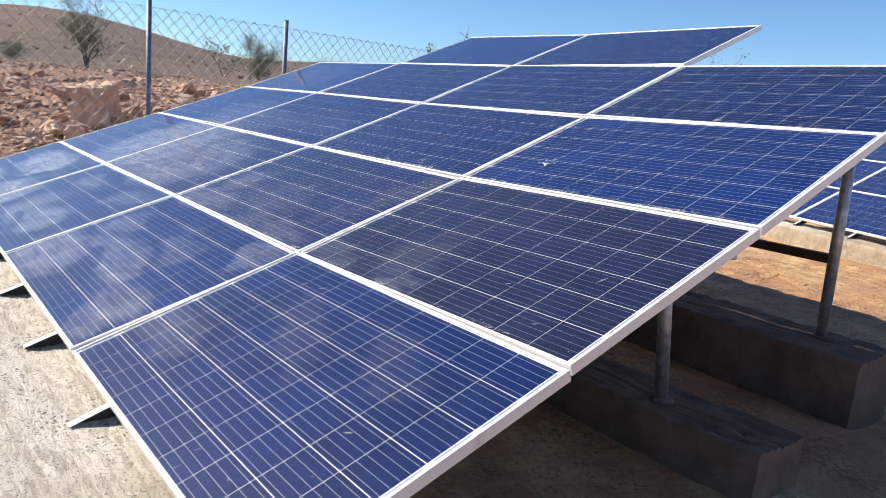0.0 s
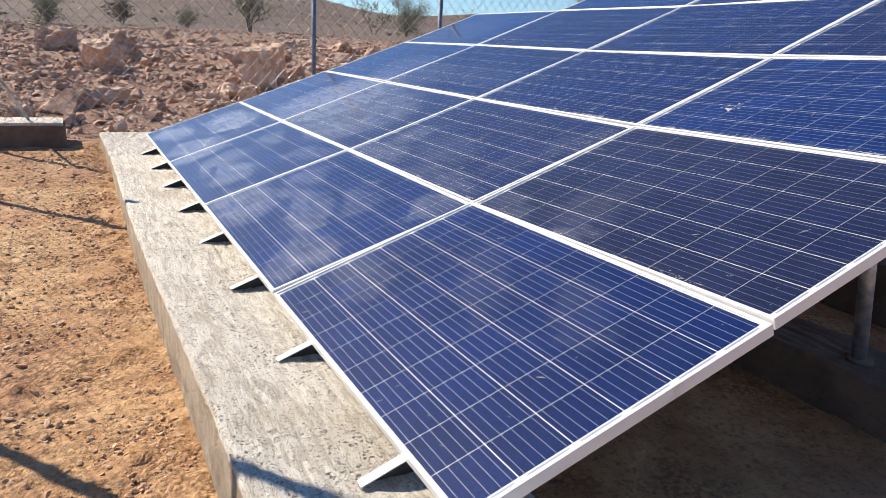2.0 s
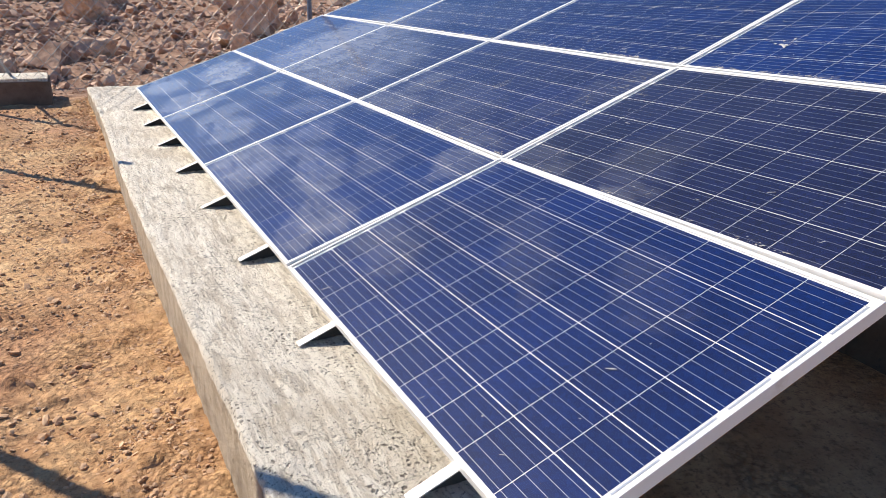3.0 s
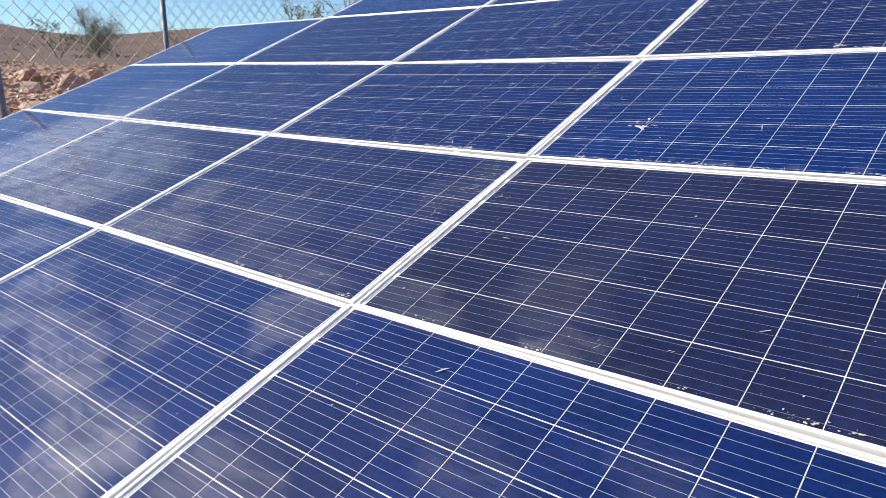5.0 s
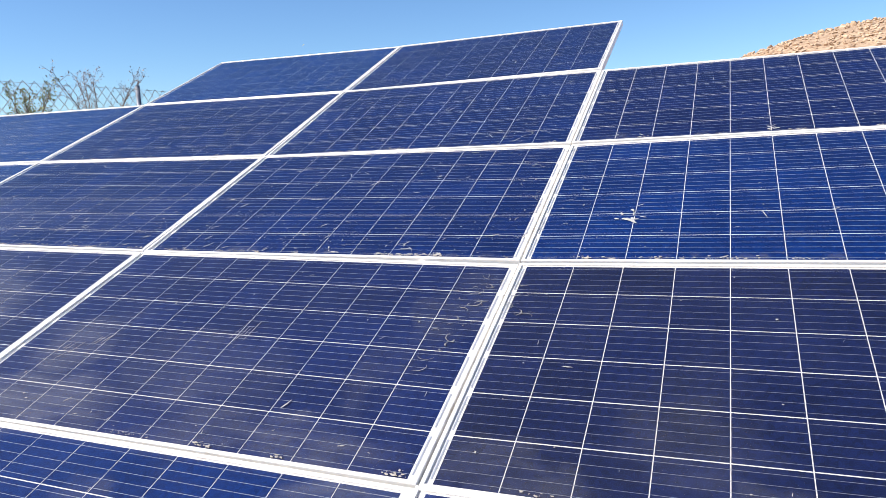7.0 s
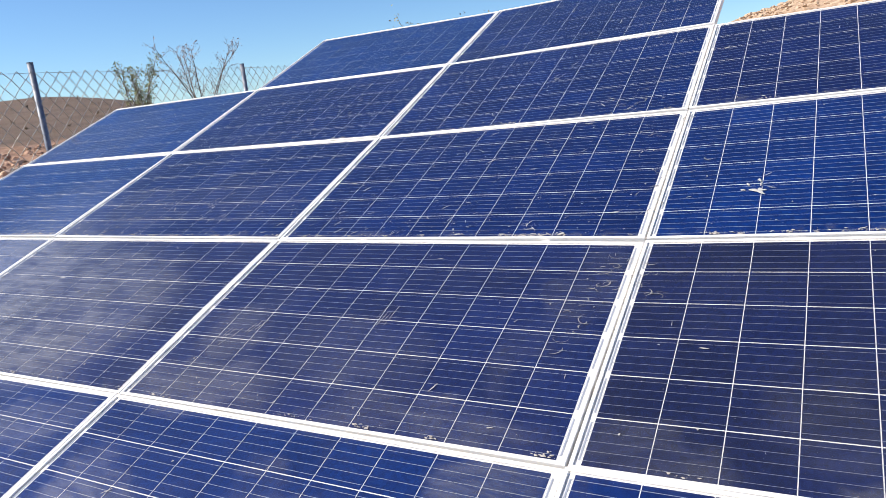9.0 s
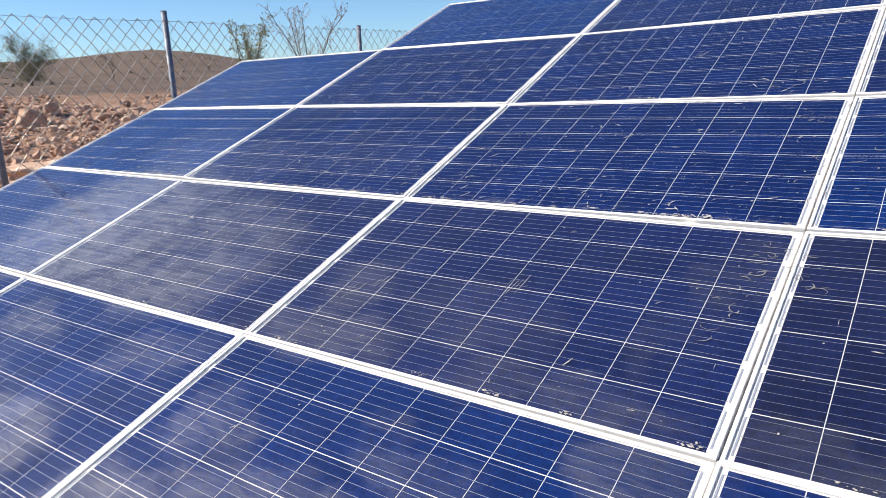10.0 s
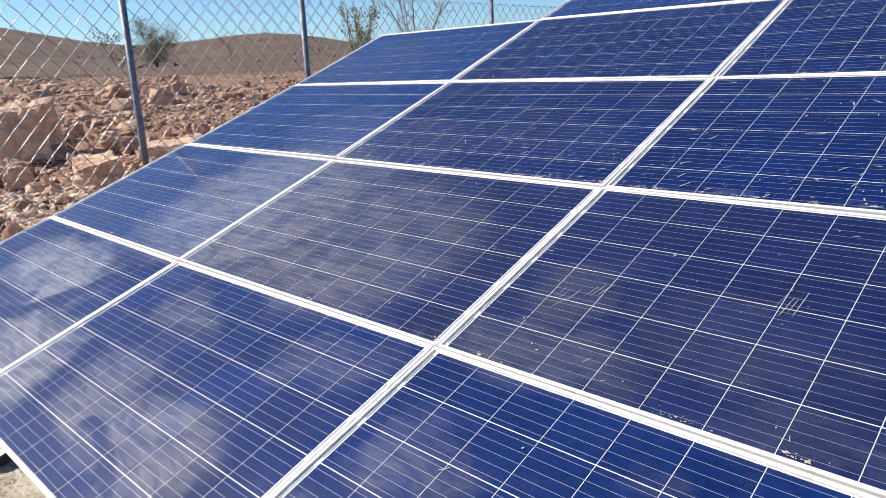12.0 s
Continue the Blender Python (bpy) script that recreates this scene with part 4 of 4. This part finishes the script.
# ---------------------------------------------------------------- trees and shrubs
def make_bark():
    m = Mat("grey_brown_bark", (0.11, 0.085, 0.065), 0.95)
    n = m.noise(m.scaled(m.coords(), 8, 8, 2), 4, 5)
    m.set("Base Color", m.mix(m.ramp(n, 0.3, 0.7), (0.11, 0.085, 0.068), (0.22, 0.18, 0.15)))
    m.bump(n, 0.6, 0.02)
    return m


def make_leaf(name, a, b):
    m = Mat(name, a, 0.7)
    m.set("Base Color", m.mix(m.island(), a, b))
    m.set("Specular IOR Level", 0.25)
    return m


BARK = make_bark()
LEAF_OLIVE = make_leaf("olive_leaf", (0.17, 0.18, 0.10), (0.32, 0.31, 0.20))
LEAF_GREEN = make_leaf("fresh_leaf", (0.22, 0.25, 0.13), (0.42, 0.43, 0.26))
LEAF_BUD = make_leaf("pinkish_bud", (0.30, 0.23, 0.20), (0.55, 0.46, 0.42))
LEAF_DRY = make_leaf("dry_twig_leaf", (0.15, 0.12, 0.08), (0.24, 0.19, 0.13))


def grow(bm, rg, start, way, length, radius, level, most, tips, spread, up):
    """One branch, bent, and its forks; twig points are added to tips."""
    pts, d, p = [start], way.normalized(), start
    n = 4
    for k in range(n):
        d = (d + Vector([rg.uniform(-0.28, 0.28) for _ in range(3)]) + Vector((0, 0, up))).normalized()
        p = p + d * (length / n)
        pts.append(p)
        if level >= most - 1:
            tips.append((p, d))
    tube(bm, pts, [radius * (1 - 0.55 * k / n) for k in range(n + 1)], 6 if level == 0 else (4 if level < most else 3), cap=False)
    if level < most:
        for k in range(rg.choice((3, 4, 4, 5))):
            i = rg.randint(1, n)
            side = Vector((rg.uniform(-1, 1), rg.uniform(-1, 1), rg.uniform(-0.2, 0.8))).normalized()
            grow(bm, rg, pts[i], d * 0.6 + side * spread, length * rg.uniform(0.5, 0.75), radius * 0.5, level + 1, most, tips, spread, up)


def tree(name, x, y, tall, stems, leaf, count, leaf_size, seed, label, category, spread=0.9, up=0.06, most=3, thick=0.03, cloud=0.1):
    rg = random.Random(seed)
    root = empty(name, pose(x, y, gz(x, y) - 0.05), label, category, "trees and shrubs beyond the fence")
    bm, tips = bmesh.new(), []
    for s in range(stems):
        a = rg.uniform(0, 6.28)
        lean = rg.uniform(0.15, 0.55) if stems > 1 else 0.1
        grow(bm, rg, Vector((0.05 * math.cos(a), 0.05 * math.sin(a), 0)), Vector((lean * math.cos(a), lean * math.sin(a), 1)),
             tall * rg.uniform(0.42, 0.55), tall * thick, 0, most, tips, spread, up)
    top = max(p.z for p, _ in tips)
    k = tall / top
    for v in bm.verts:
        v.co *= k
    part("trunk", bm, BARK, root, smooth=True)
    verts, faces = [], []
    for _ in range(count):
        p, d = rg.choice(tips)
        c = p * k + Vector([rg.gauss(0, cloud) for _ in range(3)])
        u = (d + Vector([rg.uniform(-1, 1) for _ in range(3)])).normalized()
        w = u.orthogonal().normalized()
        w = Matrix.Rotation(rg.uniform(0, 6.28), 3, u) @ w
        s = leaf_size * rg.uniform(0.6, 1.3)
        b = len(verts)
        verts += [c, c + u * s * 0.5 + w * s * 0.28, c + u * s, c + u * s * 0.5 - w * s * 0.28]
        faces += [(b, b + 1, b + 2, b + 3)]
    if verts:
        part("crown", sheet("crown", verts, faces, leaf, False), None, root)
    return root


tree("argan_tree", 13.45, 61.6, 5.6, 4, LEAF_OLIVE, 5200, 0.12, 5, "sparse olive-green tree with several stems on the plain", "tree", 1.0, 0.05, 3, 0.016, 0.22)
tree("argan_tree", 38.9, 86.2, 5.6, 5, LEAF_OLIVE, 9000, 0.14, 8, "dense rounded grey-green tree on the plain", "tree", 1.1, 0.03, 3, 0.014, 0.32)
tree("bare_shrub", 31.9, 80.2, 4.4, 2, LEAF_OLIVE, 380, 0.26, 14, "nearly bare dark shrub beside the rounded tree", "shrub", 0.8, 0.04, 2, 0.012, 0.15)
tree("shrub", 4.0, 66.0, 2.4, 4, LEAF_DRY, 800, 0.2, 21, "bare brown shrub below the hill", "shrub", 0.9, 0.03, 2, 0.012, 0.2)
tree("shrub", 8.2, 61.0, 1.7, 6, LEAF_OLIVE, 2200, 0.1, 22, "low green bush below the hill", "shrub", 1.1, 0.0, 2, 0.012, 0.25)
tree("shrub", -1.5, 58.0, 2.6, 5, LEAF_OLIVE, 3000, 0.12, 23, "low olive bush at the foot of the hill", "shrub", 1.1, 0.0, 2, 0.012, 0.28)
tree("dead_shrub", 52.0, 92.0, 4.4, 2, LEAF_DRY, 120, 0.2, 27, "dry leafless shrub on the plain", "shrub", 0.7, 0.06, 2, 0.012, 0.1)


def airy_tree(name, x, y, tall, stems, lean, reach, leaf, clump, leaf_size, seed, label, category):
    """Long thin stems fanning out of one root, each with short side twigs and small leaves or buds all along them."""
    rg = random.Random(seed)
    root = empty(name, pose(x, y, gz(x, y) - 0.05), label, category, "trees and shrubs beyond the fence")
    bm, spots = bmesh.new(), []
    for s in range(stems):
        a = 2 * math.pi * (s + rg.uniform(-0.25, 0.25)) / stems
        tilt = lean * rg.uniform(0.35, 1.25)
        d = Vector((math.cos(a) * tilt, math.sin(a) * tilt, 1)).normalized()
        length = tall * rg.uniform(0.75, 1.08)
        pts, p = [Vector((0.1 * math.cos(a), 0.1 * math.sin(a), 0))], Vector((0.1 * math.cos(a), 0.1 * math.sin(a), 0))
        n = 9
        for k in range(n):
            d = (d + Vector([rg.uniform(-0.13, 0.13) for _ in range(3)]) + Vector((0, 0, 0.03))).normalized()
            p = p + d * (length / n)
            pts.append(p)
            if k < 2:
                continue
            for _ in range(rg.choice((1, 2, 2))):
                side = Vector((rg.uniform(-1, 1), rg.uniform(-1, 1), rg.uniform(-0.1, 0.6))).normalized()
                w = (d * 0.7 + side).normalized()
                long = length * reach * rg.uniform(0.5, 1.1) * (1 - 0.5 * k / n)
                q = [p]
                for _ in range(4):
                    w = (w + Vector([rg.uniform(-0.2, 0.2) for _ in range(3)]) + Vector((0, 0, 0.07))).normalized()
                    q.append(q[-1] + w * long / 4)
                    spots += [(q[-2].lerp(q[-1], rg.random()), w) for _ in range(2)]
                tube(bm, q, [0.022, 0.018, 0.015, 0.012, 0.008], 3, cap=False)
            spots.append((p, d))
        tube(bm, pts, [0.055 * (1 - 0.8 * k / n) + 0.010 for k in range(n + 1)], 5, cap=False)
    part("trunk", bm, BARK, root, smooth=True)
    verts, faces = [], []
    for p, d in spots:
        for _ in range(rg.randint(1, clump)):
            c = p + Vector([rg.gauss(0, 0.9 * leaf_size) for _ in range(3)])
            u = (d + Vector([rg.uniform(-1, 1) for _ in range(3)])).normalized()
            w = Matrix.Rotation(rg.uniform(0, 6.28), 3, u) @ u.orthogonal().normalized()
            k = leaf_size * rg.uniform(0.6, 1.3)
            b = len(verts)
            verts += [c, c + u * k * 0.5 + w * k * 0.3, c + u * k, c + u * k * 0.5 - w * k * 0.3]
            faces.append((b, b + 1, b + 2, b + 3))
    part("crown", sheet("crown", verts, faces, leaf, False), None, root)
    return root


airy_tree("almond_tree", 40.8, 51.2, 5.0, 8, 0.36, 0.22, LEAF_GREEN, 3, 0.19, 33, "young tree with fresh pale green leaves on the plain", "tree")
airy_tree("blossom_tree", 47.9, 51.6, 7.4, 6, 0.62, 0.30, LEAF_BUD, 4, 0.13, 36, "leafless spreading tree with pale buds on the plain", "tree")
tree("blossom_tree", 16.76, 11.02, 3.8 - gz(16.76, 11.02), 1, LEAF_OLIVE, 700, 0.06, 44, "young tree whose leafy tip shows over the panels", "tree", 0.6, 0.14, 2, 0.008, 0.1)


def scrub_tufts(n, seed):
    """Dark low scrub dotted over the far hills."""
    rg = np.random.RandomState(seed)
    a = np.radians(rg.uniform(-46, 8, n))
    r = rg.uniform(75, 240, n)
    verts, faces = [], []
    for ai, ri in zip(a, r):
        x, y = -ri * math.sin(ai), ri * math.cos(ai)
        z = gz(x, y)
        s = rg.uniform(0.15, 0.42)
        for _ in range(14):
            c = np.array([x, y, z]) + rg.normal(0, 0.32, 3) * s * (1, 1, 0.6) + (0, 0, 0.3 * s)
            u = rg.normal(size=3) * 0.3 * s
            w = rg.normal(size=3) * 0.18 * s
            b = len(verts)
            verts += [c - u, c + w, c + u, c - w]
            faces.append((b, b + 1, b + 2, b + 3))
    return tagged(part("scrub", sheet("scrub", [tuple(v) for v in verts], faces, LEAF_DRY, False), None), "dark dry scrub dotted over the hills", "scrub", kind="stuff")


scrub_tufts(260, 9)

# ---------------------------------------------------------------- dirt on the panels
def make_dirt(name, a, b):
    m = Mat(name, a, 0.95)
    m.set("Base Color", m.mix(m.noise(m.place(), 160, 4, 0.7), a, b))
    return m


DROP = make_dirt("dried_dropping", (0.29, 0.29, 0.30), (0.49, 0.48, 0.47))
GRIME = make_dirt("caked_dust", (0.30, 0.28, 0.265), (0.47, 0.445, 0.42))


def blob(verts, faces, m, px, py, long, wide, turn, rg, height=0.0009):
    """A thin irregular crust on the glass of the panel at pose m."""
    n = 9
    b = len(verts)
    c, s = math.cos(turn), math.sin(turn)
    verts.append(m @ Vector((px, py, 0.0006 + height)))
    for k in range(n):
        a = 2 * math.pi * k / n
        r = rg.uniform(0.55, 1.1)
        u, v = long * r * math.cos(a), wide * r * math.sin(a)
        verts.append(m @ Vector((px + u * c - v * s, py + u * s + v * c, 0.0004)))
    faces.extend((b, b + 1 + k, b + 1 + (k + 1) % n) for k in range(n))


def panel_specks(seed):
    rg = random.Random(seed)
    v1, f1, v2, f2 = [], [], [], []
    amount = {(1, 2): 210, (2, 2): 210, (3, 2): 120, (1, 3): 80, (2, 3): 90, (3, 3): 60, (0, 3): 40, (0, 2): 45, (1, 4): 30, (2, 4): 30,
              (1, 1): 26, (0, 1): 24, (2, 1): 20, (1, 0): 10, (0, 0): 14}
    for (i, j), n in amount.items():
        m = panel_pose(i, j)
        for _ in range(int(1.6 * n)):
            px, py = rg.uniform(-0.80, 0.80), rg.uniform(-0.47, 0.47)
            if rg.random() < 0.35:
                py = -0.47 + abs(rg.gauss(0, 0.12))
            s = 0.0012 + 0.0032 * rg.random() ** 3
            streak = rg.random() < 0.45
            blob(v1, f1, m, px, max(-0.47, min(0.47, py)), s * (rg.uniform(3, 9) if streak else 1.4), s * (0.7 if streak else 1), rg.gauss(0.9, 0.8), rg)
    for i in range(4):
        for j in (1, 2, 3):
            m = panel_pose(i, j)
            for _ in range(22 if j == 2 else 8):              # crumbs lie in small heaps, ragged and of all sizes
                px, heap = rg.uniform(-0.81, 0.81), rg.uniform(0.006, 0.035)
                for _ in range(rg.randint(4, 22)):
                    size = 0.0009 + 0.0035 * rg.random() ** 4
                    blob(v2, f2, m, max(-0.82, min(0.82, px + rg.gauss(0, heap))), -0.486 + abs(rg.gauss(0, 0.008)), size * rg.uniform(1, 2.4), size, rg.uniform(-0.5, 0.5), rg, 0.0014)
    a = tagged(part("dried_specks", sheet("dried_specks", v1, f1, DROP, False), None), "small white dried specks and streaks on the glass", "dirt", kind="stuff")
    b = tagged(part("caked_dirt", sheet("caked_dirt", v2, f2, GRIME, False), None), "caked grey dirt along the lower panel frames", "dirt", kind="stuff")
    return a, b


panel_specks(5)


def splat(i, j, px, py, size, seed, turn, label):
    """A bird dropping: one body and a few runs."""
    rg = random.Random(seed)
    verts, faces, m = [], [], panel_pose(i, j)
    blob(verts, faces, m, px, py, size, size * 0.27, turn, rg, 0.002)
    for _ in range(9):
        blob(verts, faces, m, px + rg.gauss(0, size * 0.8), py + rg.gauss(0, size * 0.6), size * rg.uniform(0.2, 0.6), size * rg.uniform(0.06, 0.2), turn + rg.gauss(0, 0.5), rg)
    return tagged(part("bird_dropping", sheet("bird_dropping", verts, faces, DROP, False), None), label, "dropping")


splat(0, 2, -0.505, -0.216, 0.036, 3, 2.75, "pale dried bird dropping smeared on the glass")

def scratches(i, j, px, py, count, length, turn, seed, label):
    """A few parallel finger marks rubbed into the dust."""
    rg = random.Random(seed)
    m = panel_pose(i, j)
    root = empty("rub_marks", m @ Matrix.Translation((px, py, 0)), label, "rub marks", "marks in the dust")
    back = root.matrix_basis.inverted()
    for k in range(count):
        verts, faces = [], []
        blob(verts, faces, back @ m, px + k * 0.016 + rg.uniform(-0.004, 0.004), py + rg.uniform(-0.02, 0.02), length * rg.uniform(0.6, 1.0), rg.uniform(0.0008, 0.0016), turn + rg.gauss(0, 0.05), rg, 0.0004)
        part("rub_mark", sheet("rub_mark", verts, faces, DROP, False), None, root)
    return root


scratches(1, 1, 0.00, 0.02, 4, 0.075, 1.45, 1, "parallel pale rub marks on the dusty glass")
scratches(1, 1, -0.62, -0.16, 4, 0.06, 1.35, 2, "short pale rub marks near the panel frame")
scratches(1, 1, -0.52, -0.10, 3, 0.05, 1.30, 3, "short pale rub marks near the panel frame")
scratches(1, 2, 0.10, -0.02, 1, 0.07, 1.2, 4, "single long pale scratch on the glass")
scratches(1, 3, 0.05, 0.05, 3, 0.06, 1.2, 5, "pale rub marks on the upper glass")


def smudges(i, j, px, py, count, spread, seed, label):
    """Curled finger marks left in the dust: thin pale arcs."""
    rg = random.Random(seed)
    root = empty("smudge", panel_pose(i, j) @ Matrix.Translation((px, py, 0)), label, "smudge", "marks in the dust")
    for _ in range(count):
        cx, cy, r = rg.gauss(0, spread * 0.5), rg.gauss(0, spread), rg.uniform(0.008, 0.030)
        start, sweep, wide, squash = rg.uniform(0, 6.28), rg.uniform(1.2, 4.2), rg.uniform(0.0010, 0.0026), rg.uniform(0.45, 1.0)
        verts, faces, n = [], [], 12
        for k in range(n + 1):
            a = start + sweep * k / n
            w = wide * math.sin(math.pi * (k + 0.4) / (n + 0.8))
            for e in (-w, w):
                verts.append((cx + (r + e) * math.cos(a), cy + (r + e) * squash * math.sin(a), 0.0006))
        faces = [(2 * k, 2 * k + 1, 2 * k + 3, 2 * k + 2) for k in range(n)]
        part("arc", sheet("arc", verts, faces, SMUDGE, False), None, root)
    return root


SMUDGE = make_dirt("rubbed_dust", (0.16, 0.16, 0.17), (0.30, 0.30, 0.31))
smudges(1, 1, 0.76, 0.22, 16, 0.10, 71, "curled pale finger marks beside the panel frame")
smudges(1, 1, 0.70, 0.02, 8, 0.08, 72, "curled pale finger marks beside the panel frame")
smudges(0, 1, -0.78, 0.27, 12, 0.09, 73, "curled pale finger marks at the corner of the dark glass")
smudges(0, 2, -0.79, -0.10, 16, 0.16, 74, "pale crusted marks along the panel frame")
smudges(1, 2, 0.70, 0.30, 9, 0.08, 75, "curled pale finger marks near the upper frame")
smudges(1, 3, 0.55, -0.30, 10, 0.10, 76, "pale rubbed marks low on the upper glass")
splat(1, 2, 0.08, -0.472, 0.016, 81, 0.2, "white dried dropping against the lower frame")
splat(1, 2, 0.28, -0.474, 0.014, 82, 0.1, "white dried dropping against the lower frame")
splat(1, 2, 0.52, -0.473, 0.015, 83, -0.2, "white dried dropping against the lower frame")
splat(0, 3, 0.00, -0.455, 0.020, 84, 0.5, "white dried dropping low on the upper glass")
splat(1, 2, 0.30, 0.20, 0.012, 85, 1.1, "small white dropping streaked down the glass")

# ---------------------------------------------------------------- second array
ROW2 = pose(9.45, 2.55, 0.39, 0, 0, -16) @ pose(0, 0, 0, 0.9, 0, 0)
TILT2 = radians(25)


def second_pose(i, j):
    c, s = math.cos(TILT2), math.sin(TILT2)
    m = Matrix(((0, c, -s), (-1, 0, 0), (0, s, c))).to_4x4()
    v = (j + 0.5) * 1.018
    m.translation = Vector((v * c, (i + 0.5) * 1.684 - 4.1, v * s))
    return ROW2 @ m


for i in range(4):
    for j in range(3):
        q = copy_thing(KINDS["b"], second_pose(i, j))
        q["label"], q["group"] = "blue solar panel of the array behind", "panels of the second array"
foot = tagged(part("concrete_beam", concrete_beam(-0.32, 0.35, -3.6, 4.4, -0.11, -0.6, 51), None, at=ROW2), "pale concrete footing under the second array", "footing")
for k in range(9):
    r = copy_thing(rail, ROW2 @ (Matrix(((0, math.cos(TILT2), -math.sin(TILT2)), (-1, 0, 0), (0, math.sin(TILT2), math.cos(TILT2)))).to_4x4()))
    r.matrix_basis = ROW2 @ Matrix.Translation((-0.11 * math.cos(TILT2) + 0.05 * math.sin(TILT2), -2.6 + 0.86 * k, -0.11 * math.sin(TILT2) - 0.05 * math.cos(TILT2))) @ Matrix(((0, math.cos(TILT2), -math.sin(TILT2)), (-1, 0, 0), (0, math.sin(TILT2), math.cos(TILT2)))).to_4x4()
    r.scale = (1, 0.75, 1)
